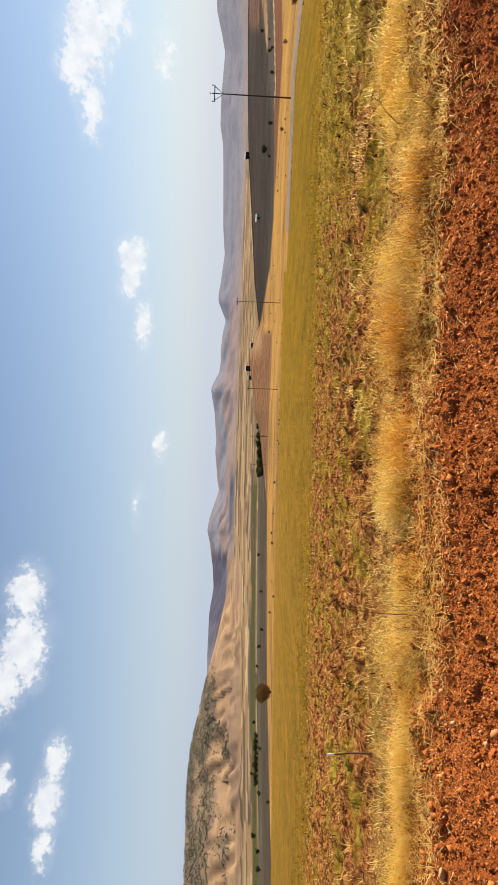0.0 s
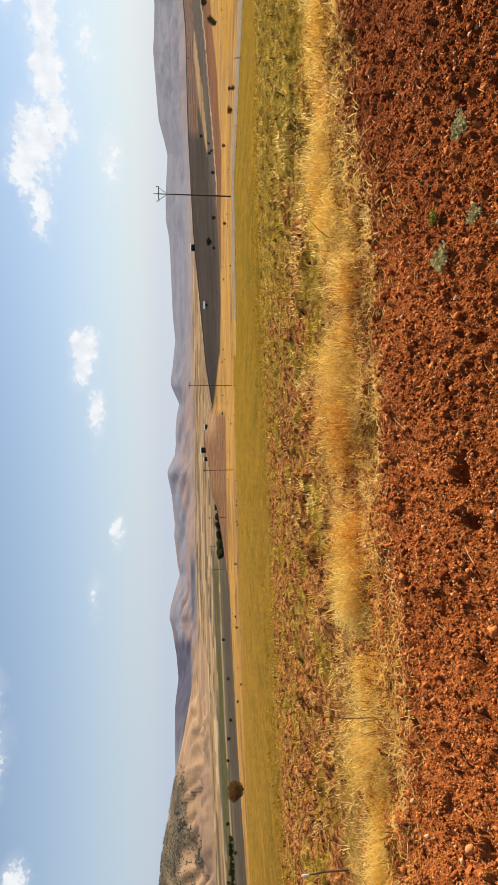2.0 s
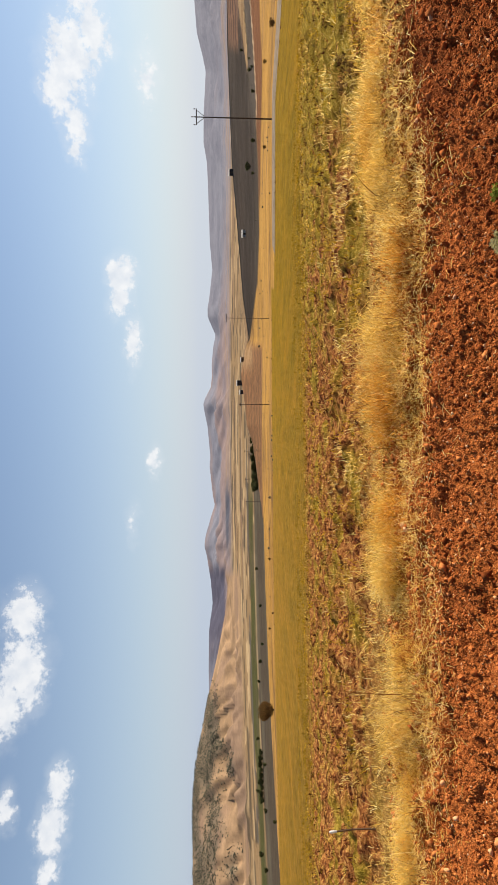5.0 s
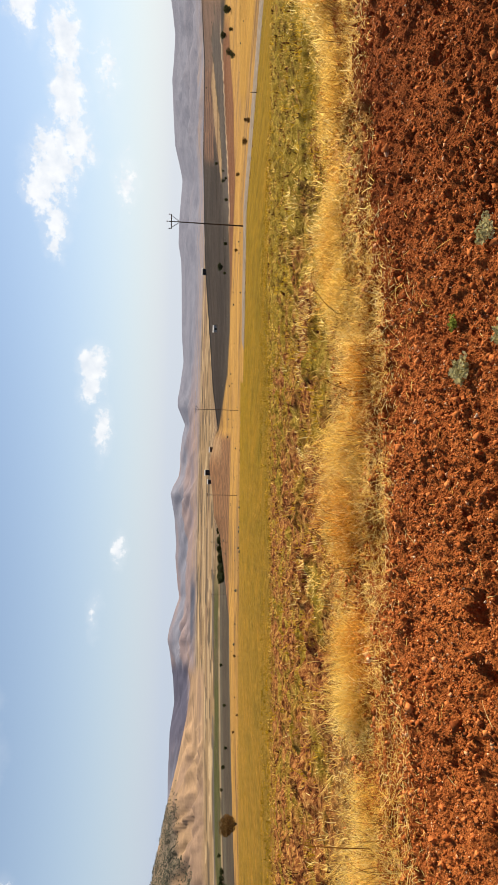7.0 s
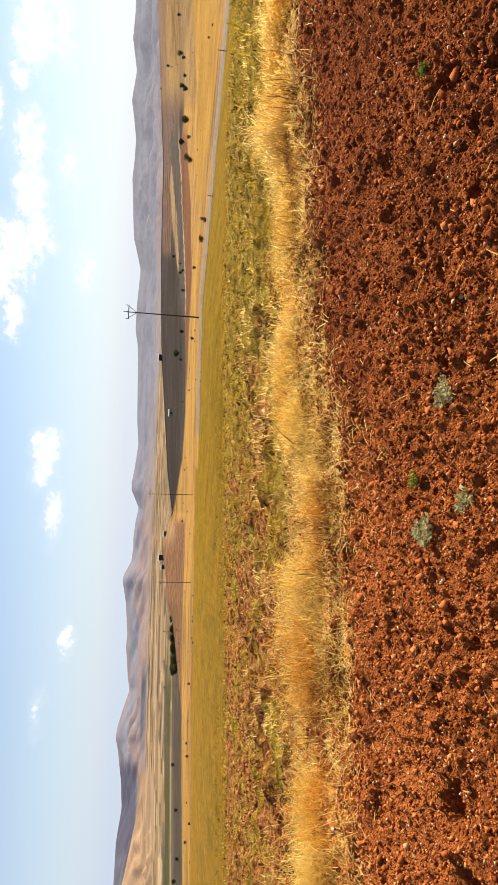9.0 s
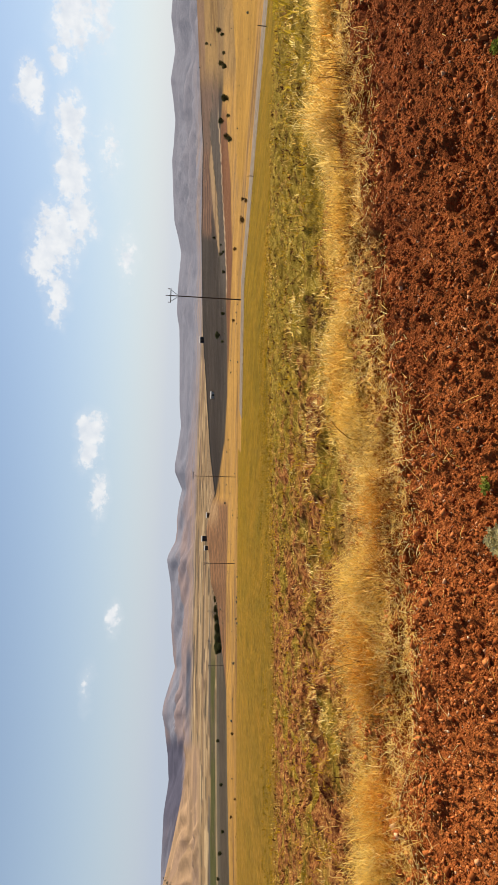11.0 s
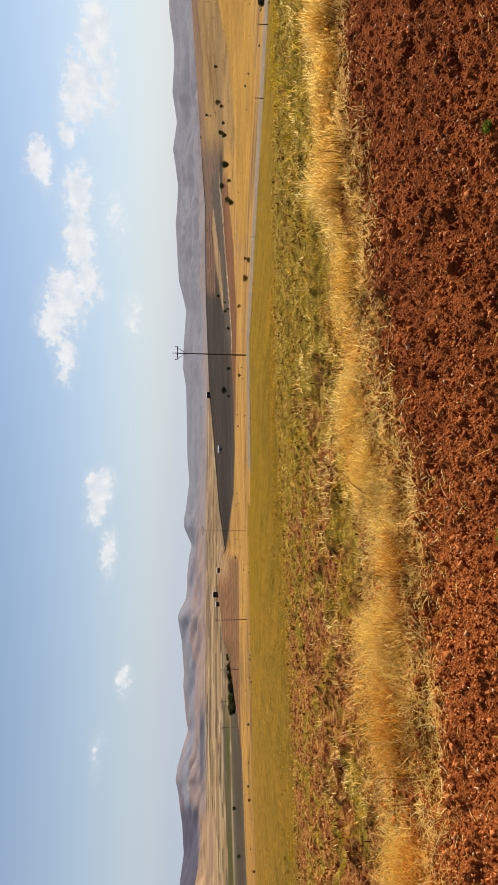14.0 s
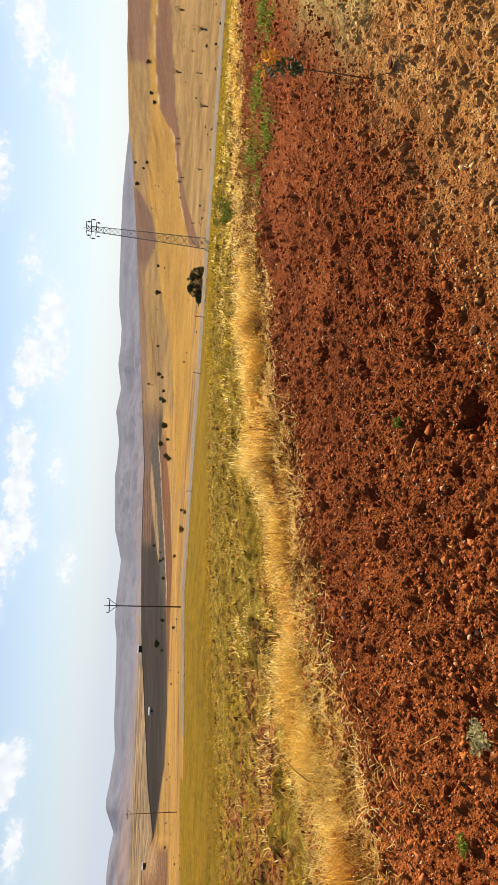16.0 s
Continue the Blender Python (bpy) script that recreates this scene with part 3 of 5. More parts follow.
GOLD, TAN, BROWN, CLOUD_SHADE = np.array((0.33, 0.184, 0.046)), np.array((0.29, 0.166, 0.061)), np.array((0.15, 0.066, 0.03)), np.array((0.036, 0.029, 0.025))


def field_colours(x, y, z):
    r, az = np.hypot(x, y), np.degrees(np.arctan2(x, y))
    r = np.maximum(r, 0.01)
    el = np.degrees(np.arctan2(z - 1.65, r))
    m = N_ROAD[0] * x + N_ROAD[1] * y
    wob = fbm(x / 60, y / 60, 3, 40)
    c = np.empty((len(x), 3))
    c[:] = GOLD

    def lay(mask, colour):
        k = np.clip(mask, 0, 1)[:, None]
        c[:] = c * (1 - k) + np.asarray(colour) * k

    crest = np.interp(az, CREST_AZ, CREST_EL)
    below = crest - el
    ell = el + 0.06 * wob
    streak = grain(az * 0.16 + 7, el * 10, 44) + 0.5 * grain(az * 0.6, el * 22, 45)
    lay(smooth(streak, -0.1, 0.3) * 0.7, TAN * 0.80)
    lay(smooth(streak, 0.25, 0.45) * 0.6, (0.145, 0.087, 0.041))
    # the dark hill, a cloud's shadow painted into its colour, its ploughed stripes, and the tilled belt at its foot
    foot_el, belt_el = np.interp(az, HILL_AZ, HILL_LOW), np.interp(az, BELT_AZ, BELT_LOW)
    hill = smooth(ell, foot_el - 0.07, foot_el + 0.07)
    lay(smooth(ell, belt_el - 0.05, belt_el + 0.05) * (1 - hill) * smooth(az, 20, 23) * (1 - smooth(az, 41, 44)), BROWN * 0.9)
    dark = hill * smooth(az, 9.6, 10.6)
    lay(dark, CLOUD_SHADE * np.array((0.86, 0.82, 0.74)))
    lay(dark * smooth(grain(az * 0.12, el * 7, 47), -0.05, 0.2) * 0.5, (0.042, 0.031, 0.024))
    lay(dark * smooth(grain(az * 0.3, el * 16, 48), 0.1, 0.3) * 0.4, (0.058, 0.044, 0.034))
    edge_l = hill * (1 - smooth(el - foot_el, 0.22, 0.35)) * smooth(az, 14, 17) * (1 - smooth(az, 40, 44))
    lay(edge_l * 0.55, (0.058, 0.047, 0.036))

    def line(azs, els):
        return np.interp(az, azs, els)

    def between(low, high, soft=0.04):
        return smooth(ell, low - soft, low + soft) * (1 - smooth(ell, high - soft, high + soft))

    # the hill's end: brown rise, furrows, a tan wedge over a grey strip
    foot = line((29, 33.2, 36.4, 38.8, 41.1, 45.8, 49.3), (-4.75, -4.33, -3.94, -3.68, -3.36, -2.95, -2.58))
    over = line((29, 29.9, 33.2, 36.4, 38.7, 41, 45.8, 49.3), (-4.1, -4.14, -3.87, -3.46, -3.01, -2.64, -2.86, -2.50))
    lay(smooth(ell, foot - 0.03, foot + 0.03) * smooth(az + 2 * wob + (below - 0.5), 33.0, 36.0), (0.118, 0.074, 0.052))
    lay(between(line((32.5, 39), (-3.28, -2.78)), 0 * crest + crest - 0.10) * smooth(az + wob, 31.8, 33) * (1 - smooth(az, 38.8, 39.6)), (0.150, 0.082, 0.050))
    lay(between(line((32.5, 39), (-3.28, -2.78)), 0 * crest + crest - 0.12) * smooth(az + wob, 31.8, 33) * (1 - smooth(az, 38.8, 39.6)) * smooth(np.sin((below - 0.035 * (az - 32)) * 46), -0.1, 0.4) * 0.9, (0.050, 0.032, 0.025))
    lay(between(over, line((31.5, 34.7, 38.2, 39), (-3.87, -3.30, -2.79, -2.80)), 0.03) * smooth(az, 31, 32), (0.250, 0.165, 0.085))
    lay(between(foot, over, 0.03) * smooth(az, 27, 30) * (1 - smooth(az, 41, 44)), (0.070, 0.056, 0.045))
    lay((np.abs(el - foot) < 0.035) * smooth(az, 27, 29) * (1 - smooth(az, 41, 43)) * 0.85, (0.33, 0.24, 0.15))
    lay((np.abs(el - over) < 0.04) * smooth(az, 30, 31) * smooth(grain(az * 1.6, el * 0, 49), -0.25, 0.0) * (1 - smooth(az, 50, 51)) * 0.8, (0.045, 0.038, 0.022))
    # right-hand slope: golden field between tan rises, brown corners
    gold_top = line((36, 38.1, 41.2, 45.7, 50.8, 54, 55.8, 58.7, 60.6, 62.2, 66, 72, 78), (-5.35, -5.03, -4.79, -4.35, -3.57, -2.67, -2.25, -1.95, -1.35, -0.75, -0.6, -0.2, 0.0))
    gold_low = line((36, 38, 42, 46, 50, 54, 59, 62, 65, 66.8, 68.6, 71, 75.6), (-5.4, -5.55, -5.65, -5.7, -5.6, -5.0, -4.4, -3.5, -2.87, -2.55, -1.24, -0.76, -0.45))
    right = smooth(az, 43, 46)
    tan_rise = np.array((0.220, 0.133, 0.048)) * (1 + 0.5 * grain(az * 0.5, el * 9, 57)[:, None])
    lay(smooth(ell, gold_top - 0.04, gold_top + 0.04) * right, tan_rise)
    lay(between(line((45, 50.7, 54), (-3.45, -3.05, -2.6)), line((45, 50.7, 54), (-2.95, -2.62, -2.4))) * right * (1 - smooth(az, 52, 54)) * 0.6, (0.165, 0.105, 0.052))
    brown_low = line((43, 46.5, 51.2, 55.6, 58.6, 60.6, 62.1, 63.1), (-2.2, -1.95, -1.53, -0.95, -1.8, -1.3, -0.3, 0.6))
    lay(smooth(ell, brown_low - 0.06, brown_low + 0.06) * right * (1 - smooth(az, 62.6, 63.4)), (0.165, 0.098, 0.055))
    lay(smooth(ell, brown_low - 0.06, brown_low + 0.06) * smooth(az, 56.4, 57.2) * (1 - smooth(az, 62.2, 63)) * 0.8, (0.118, 0.060, 0.036))
    lay(between(gold_low, gold_top) * smooth(az, 36, 38), np.array((0.295, 0.162, 0.031)) * (1 + 0.18 * grain(az * 0.4, el * 6, 58)[:, None]))
    lay(smooth(ell, -0.08, 0.06) * smooth(az + 0.5 * wob, 71.2, 71.8), (0.155, 0.080, 0.046))
    strip_low = line((58.8, 62.1, 65, 66.8, 68.8, 71.2, 73.5, 75.7), (-5.42, -4.03, -3.1, -2.97, -2.43, -2.11, -1.74, -1.39))
    strip_top = line((58.7, 62, 65, 66.8, 68.6, 71, 73.3, 75.6), (-4.6, -3.5, -2.87, -2.55, -1.24, -0.76, -0.43, -0.49))
    lay(between(strip_low, strip_top) * smooth(az, 58.4, 59), (0.145, 0.072, 0.038))
    lay((1 - smooth(ell, strip_low - 0.05, strip_low + 0.02)) * smooth(az, 57, 60), tan_rise * 1.1)
    lay((np.abs(el - strip_top - 0.02) < 0.04) * smooth(az, 60, 61) * 0.7, (0.36, 0.26, 0.14))
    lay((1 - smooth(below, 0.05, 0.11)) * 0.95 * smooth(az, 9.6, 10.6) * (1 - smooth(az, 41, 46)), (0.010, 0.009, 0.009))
    # brown wedge at the end of the hill, golden strip before it
    wedge = smooth(az, -7, -5.5) * (1 - smooth(az, 9.3, 10.4)) * smooth(el, -5.66, -5.52)
    lay(wedge, np.array((0.180, 0.094, 0.044)))
    lay(wedge * smooth(np.sin(el * 46 + az * 0.8 + wob * 6), 0.2, 0.7) * 0.75, (0.085, 0.045, 0.026))
    lay(wedge * smooth(az, 7, 9) * smooth(el, -4.9, -4.6) * 0.6, (0.290, 0.191, 0.099))
    # valley floor: long strips
    valley = smooth(r - np.interp(az, CREST_AZ, CREST_R), 5, 30)
    band = grain(az * 0.05 + 3, np.log(r) * 30, 50) + 0.5 * grain(az * 0.22, np.log(r) * 75, 52)
    dash = grain(az * 0.30 + 9, np.log(r) * 60, 53) + 0.4 * grain(az * 0.9, np.log(r) * 60, 55)
    lay(valley, np.array((0.235, 0.155, 0.080)) * (0.95 + 0.45 * band[:, None]))
    lay(valley * smooth(band, 0.12, 0.26) * 0.75, (0.128, 0.084, 0.061))
    lay(valley * smooth(-band, 0.22, 0.34) * 0.7, (0.348, 0.255, 0.145))
    lay(valley * smooth(dash, 0.14, 0.22) * 0.9, (0.066, 0.050, 0.034))
    lay(valley * smooth(-dash, 0.28, 0.36) * 0.8, (0.40, 0.29, 0.16))
    lay(valley * smooth(r, 832, 838) * (1 - smooth(r, 850, 858)) * smooth(-az, -2, 3) * smooth(dash, -0.2, 0.0), (0.085, 0.075, 0.066))
    lay(valley * smooth(r + 12 * dash, 742, 752) * (1 - smooth(r + 30 * dash, 815, 830)) * smooth(-az, 0, 5) * (1 - 0.6 * smooth(dash, 0.1, 0.3)), (0.060, 0.058, 0.020))
    lay(valley * (1 - smooth(r, 735, 746)) * smooth(-az, -3, 2), (0.062, 0.048, 0.033))
    lay(valley * (1 - smooth(r, 735, 746)) * smooth(grain(az * 0.08, r / 14, 54), 0.05, 0.3) * smooth(-az, -3, 2) * 0.6, (0.093, 0.081, 0.058))
    # mountains: rosy lower slopes under heights whose grey-blue is distance haze painted in
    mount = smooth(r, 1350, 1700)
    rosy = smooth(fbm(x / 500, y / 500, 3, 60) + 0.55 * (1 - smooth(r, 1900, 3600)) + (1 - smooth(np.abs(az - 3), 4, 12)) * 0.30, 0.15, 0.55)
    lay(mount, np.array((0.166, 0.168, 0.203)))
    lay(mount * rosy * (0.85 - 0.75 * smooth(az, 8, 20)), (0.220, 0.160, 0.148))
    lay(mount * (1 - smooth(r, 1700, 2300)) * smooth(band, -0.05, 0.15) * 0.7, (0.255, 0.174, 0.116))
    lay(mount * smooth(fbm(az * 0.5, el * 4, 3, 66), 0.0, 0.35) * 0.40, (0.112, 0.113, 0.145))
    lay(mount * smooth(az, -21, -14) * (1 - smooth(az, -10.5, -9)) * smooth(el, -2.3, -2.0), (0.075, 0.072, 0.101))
    # the foothills' shadow, painted as a dark blue-grey band
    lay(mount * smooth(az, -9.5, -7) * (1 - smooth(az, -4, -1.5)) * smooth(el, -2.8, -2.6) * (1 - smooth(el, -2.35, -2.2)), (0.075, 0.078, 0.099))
    # rocky hill with scrub on its top
    rock = smooth(-az, 9.5, 11) * smooth(r, 980, 1100) * (1 - smooth(r, 1930, 1960))
    lay(rock, np.array((0.275, 0.180, 0.105)) * (1 + 0.5 * wob[:, None]))
    lay(rock * smooth(fbm(x / 130, y / 130, 3, 70), 0.05, 0.3) * 0.55, (0.165, 0.110, 0.085))
    cut = np.where(az < 15, smooth(r + 2 * wob, 98, 104), smooth(m, ROAD_OFF + 0.6, ROAD_OFF + 1.4))
    cut = np.maximum(cut, smooth(r, 112, 120))
    return np.c_[c, cut * (1 - smooth(np.abs(az - 20), 95, 110))]


def scrub_cover(x, y, z):
    """How thickly dark scrub covers the rocky hill."""
    r, az = np.hypot(x, y), np.degrees(np.arctan2(x, y))
    el = np.degrees(np.arctan2(z - 1.65, np.maximum(r, 0.01)))
    rock = smooth(-az, 18, 22) * smooth(r, 1050, 1200) * (1 - smooth(r, 1960, 2000))
    lobes = fbm(az * 0.35, el * 0.9, 3, 74)
    return rock * np.clip(smooth(el, -2.2, -0.3) * 0.75 + lobes * 1.3 + 0.25 * smooth(-az, 24, 30) - 0.28, 0, 1)


def mesh_object(name, verts, faces, mat, parent=None, flat=True):
    me = bpy.data.meshes.new(name)
    me.from_pydata(verts, [], faces)
    me.materials.append(mat)
    if not flat:
        me.polygons.foreach_set("use_smooth", np.ones(len(me.polygons), bool))
    me.update()
    ob = new(name, me)
    ob.parent = parent
    return ob


def build_ground():
    azs = np.r_[np.arange(-180, -53, 1.5), np.arange(-53, -48, 0.6), np.arange(-48, 84, 0.22), np.arange(84, 90, 1.0), np.arange(90, 180, 1.5)]
    rs = [0.35]
    while rs[-1] < 4900:
        r = rs[-1]
        rs.append(r * (1.03 if r < 1.8 else 1.0047 if r < 8 else 1.012 if r < 17 else 1.022 if r < 60 else 1.021 if r < 2000 else 1.02))
    rs = np.array(rs)
    R, A = np.meshgrid(rs, np.radians(azs), indexing="ij")
    x, y = (R * np.sin(A)).ravel(), (R * np.cos(A)).ravel()
    z = height(x, y) + soil_relief(x, y)
    n, k = len(azs), len(rs)
    i, j = np.meshgrid(np.arange(k - 1), np.arange(n), indexing="ij")
    i, j = i.ravel(), j.ravel()
    j2 = (j + 1) % n
    faces = np.c_[i * n + j, (i + 1) * n + j, (i + 1) * n + j2, i * n + j2]
    verts = np.c_[x, y, z]
    verts = np.r_[verts, [[0, 0, float(height(0.0, 0.0))]]]
    hub = [(len(verts) - 1, a, (a + 1) % n) for a in range(n)]
    me = bpy.data.meshes.new("ground")
    me.from_pydata(verts.tolist(), [], [tuple(f) for f in faces.tolist()] + hub)
    me.materials.append(MAT_GROUND)
    reach = np.array([R[a, 0] for a in i] + [0.0] * len(hub))
    me.polygons.foreach_set("use_smooth", (reach > 16) | (reach < 0.3))
    layer = me.attributes.new("field", "FLOAT_COLOR", "POINT")
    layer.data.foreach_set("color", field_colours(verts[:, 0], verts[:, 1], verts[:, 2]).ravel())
    layer = me.attributes.new("scrub", "FLOAT", "POINT")
    layer.data.foreach_set("value", scrub_cover(verts[:, 0], verts[:, 1], verts[:, 2]))
    me.update()
    tagged(new("ground", me), "ploughed red field falling away to dry farmland, valley and hills", "ground", kind="structure")


build_ground()


def build_road():
    """A narrow grey farm road on a low bank, crowned, beyond the crop."""
    along = np.array((-N_ROAD[1], N_ROAD[0]))
    s = np.arange(-150, 28, 1.5)
    offs = np.array((-3.05, -1.75, -0.9, 0.0, 0.9, 1.75, 3.05))
    lift = np.array((-0.4, 0.10, 0.15, 0.17, 0.15, 0.10, -0.4))
    verts = []
    for t in s:
        for o, h in zip(offs, lift):
            px, py = np.array(N_ROAD) * (ROAD_OFF + o) + along * t
            verts.append((px, py, float(height(px, py)) + h if abs(o) > 3 else float(height(*(np.array(N_ROAD) * ROAD_OFF + along * t))) + h))
    k = len(offs)
    faces = [(a * k + b, (a + 1) * k + b, (a + 1) * k + b + 1, a * k + b + 1) for a in range(len(s) - 1) for b in range(k - 1)]
    tagged(mesh_object("road", verts, faces, MAT_ROAD, flat=False), "narrow grey asphalt farm road between dry verges", "road", kind="structure")


build_road()

# ---- small growth and soil, each kind one object ----
rng = np.random.default_rng(7)


def blades(name, x, y, tall, wide, tilt, turn, mat, curl=0.6, base=None):
    """Tapered, curling blades from the ground up: tilt off the upright and heading for each; two quads and a tip a blade."""
    n = len(x)
    z = ground_at(x, y) if base is None else base
    at = np.c_[x, y, z - 0.008]
    spin = turn + np.pi / 2 + rng.uniform(-0.9, 0.9, n)
    side = np.c_[np.cos(spin), np.sin(spin), np.zeros(n)] * (np.asarray(wide) * np.ones(n) / 2)[:, None]
    bend = curl * rng.uniform(0.2, 1.3, n)
    pts = [at]
    for k, share in enumerate((0.4, 0.33, 0.27)):
        a = np.minimum(tilt + bend * k * 0.5, 2.1)
        pts.append(pts[-1] + np.c_[np.cos(turn) * np.sin(a), np.sin(turn) * np.sin(a), np.cos(a)] * (tall * share)[:, None])
    verts = np.stack([pts[0] - side, pts[0] + side, pts[1] + side * 0.9, pts[1] - side * 0.9, pts[2] + side * 0.6, pts[2] - side * 0.6, pts[3]], 1).reshape(-1, 3)
    q = np.arange(n)[:, None] * 7
    me = bpy.data.meshes.new(name)
    me.vertices.add(7 * n)
    me.vertices.foreach_set("co", verts.ravel())
    loops = np.concatenate([q + [0, 1, 2, 3], q + [3, 2, 4, 5], q + [5, 4, 6]], 1).ravel()
    me.loops.add(11 * n)
    me.loops.foreach_set("vertex_index", loops.astype(np.int32))
    me.polygons.add(3 * n)
    me.polygons.foreach_set("loop_start", (np.arange(n)[:, None] * 11 + [0, 4, 8]).ravel().astype(np.int32))
    me.polygons.foreach_set("loop_total", np.tile([4, 4, 3], n).astype(np.int32))
    me.materials.append(mat)
    me.update(calc_edges=True)
    return new(name, me)


def tufts(x, y, tall, each, spread, lean):
    """Blades in tufts: places, lengths, tilts and headings for each blade of tufts at x, y."""
    n = len(x)
    k = np.repeat(np.arange(n), each)
    a = rng.uniform(0, 2 * np.pi, len(k))
    d = spread * np.sqrt(rng.uniform(0, 1, len(k)))
    own = rng.uniform(0, 2 * np.pi, n)[k]
    turn = np.where(rng.uniform(0, 1, len(k)) < 0.35, a, own + rng.normal(0, 0.8, len(k)))
    tilt = np.clip(np.abs(rng.normal(lean, 0.45, len(k))), 0, 1.6)
    return x[k] + d * np.cos(a), y[k] + d * np.sin(a), tall[k] * rng.uniform(0.35, 1.2, len(k)), tilt, turn


ICO2 = bmesh.new()
bmesh.ops.create_icosphere(ICO2, subdivisions=2, radius=1.0)
ICO2_V = np.array([v.co[:] for v in ICO2.verts])
ICO2_F = np.array([[v.index for v in f.verts] for f in ICO2.faces])
ICO2.free()


def lumps(name, x, y, size, mat, sink=0.3, form_of="clod"):
    """Irregular lumps lying in the soil, all of one mesh."""
    n = len(x)
    V, F = (CRUMB_V, CRUMB_F) if form_of == "crumb" else (CHUNK_V, CHUNK_F)
    k = len(V)
    jit = rng.uniform(0.45, 1.4, (n, k, 1)) if form_of == "crumb" else rng.uniform(0.45, 1.3, (n, k, 3))
    form = rng.uniform(0.75, 1.2, (n, 1, 3)) * np.array((1, 1, 0.8))
    turn = rng.uniform(0, 2 * np.pi, n)
    p = V[None] * jit * form * size[:, None, None]
    q = rng.normal(0, 1, (n, 4))
    q /= np.linalg.norm(q, axis=1)[:, None]
    w, i, j, l = q.T
    spin = np.stack([1 - 2 * (j * j + l * l), 2 * (i * j - l * w), 2 * (i * l + j * w), 2 * (i * j + l * w), 1 - 2 * (i * i + l * l), 2 * (j * l - i * w),
                     2 * (i * l - j * w), 2 * (j * l + i * w), 1 - 2 * (i * i + j * j)], 1).reshape(n, 3, 3)
    p = np.einsum("nab,nkb->nka", spin, p)
    c, s = np.cos(turn)[:, None], np.sin(turn)[:, None]
    px, py = p[:, :, 0] * c - p[:, :, 1] * s, p[:, :, 0] * s + p[:, :, 1] * c
    z = ground_at(x, y) + size * (0.55 - sink)
    verts = np.stack([px + x[:, None], py + y[:, None], p[:, :, 2] + z[:, None]], -1).reshape(-1, 3)
    faces = (np.arange(n)[:, None, None] * k + F[None]).reshape(-1, 3)
    me = bpy.data.meshes.new(name)
    me.vertices.add(len(verts))
    me.vertices.foreach_set("co", verts.ravel())
    me.loops.add(faces.size)
    me.loops.foreach_set("vertex_index", faces.ravel().astype(np.int32))
    me.polygons.add(len(faces))
    me.polygons.foreach_set("loop_start", (np.arange(len(faces)) * 3).astype(np.int32))
    me.polygons.foreach_set("loop_total", np.full(len(faces), 3, np.int32))
    me.materials.append(mat)
    me.update(calc_edges=True)
    return new(name, me)


CRUMB_V = np.array(((1, 0, 0.2), (-0.3, 0.95, 0.1), (-0.7, -0.75, 0.15), (0.1, 0.05, 0.9), (0.2, -0.1, -0.9)))
CRUMB_F = np.array(((0, 1, 3), (1, 2, 3), (2, 0, 3), (1, 0, 4), (2, 1, 4), (0, 2, 4)))
CHUNK_V = np.array([(x, y, z) for z in (-0.7, 0.7) for x, y in ((-0.8, -0.6), (0.7, -0.8), (0.85, 0.65), (-0.6, 0.8))])
CHUNK_F = np.array(((0, 2, 1), (0, 3, 2), (4, 5, 6), (4, 6, 7), (0, 1, 5), (0, 5, 4), (1, 2, 6), (1, 6, 5), (2, 3, 7), (2, 7, 6), (3, 0, 4), (3, 4, 7)))


def strip_mid(x):
    """The middle of the dry grass strip, which follows the field's bent edge."""
    return np.interp(x, (-3.0, -2.4, -1.9, -1.5, -1.1, -0.7, -0.25, 0.2, 0.65, 1.1, 1.5, 1.9, 2.35, 2.6, 3.0, 3.5, 4.0, 4.5, 5.3, 6.2, 6.9, 8.5, 9.7, 10.8, 12.4, 14.6, 34.0),
                     (4.76, 4.86, 4.80, 4.90, 4.84, 4.92, 4.94, 5.13, 5.14, 5.08, 4.98, 4.84, 4.90, 5.06, 5.28, 5.32, 5.34, 5.30, 5.18, 5.42, 5.14, 5.12, 4.98, 4.66, 4.26, 3.77, -1.4))


def strip_half(x):
    """Half the strip's width, which swells and narrows along it."""
    return np.interp(x, (-4.5, -3.0, -1.9, -1.5, -1.1, -0.25, 0.2, 0.65, 1.1, 1.5, 1.9, 2.35, 3.0, 3.6, 3.95, 4.4, 5.3, 6.2, 6.9, 9.0, 34.0),
                     (0.32, 0.18, 0.20, 0.27, 0.48, 0.48, 0.44, 0.51, 0.55, 0.47, 0.36, 0.37, 0.52, 0.46, 0.10, 0.58, 0.45, 0.56, 0.40, 0.34, 0.32))


def wedge(n, y0, y1, left=-0.76, right=2.2, power=1.0, far=40.0):
    """Places in the part of the land ahead, between two depths."""
    y = y0 + (y1 - y0) * rng.uniform(0, 1, n) ** power
    lo, hi = y * left - 1.0, np.minimum(y * right + 2.0, far)
    return lo + (hi - lo) * rng.uniform(0, 1, n), y


def polar(n, r0, r1, a0, a1):
    """Places spread so that they look evenly dense from the camera's stand."""
    r = r0 * (r1 / r0) ** rng.uniform(0, 1, n)
    a = np.radians(rng.uniform(a0, a1, n))
    return r * np.sin(a) + 0.6, r * np.cos(a) + 0.15


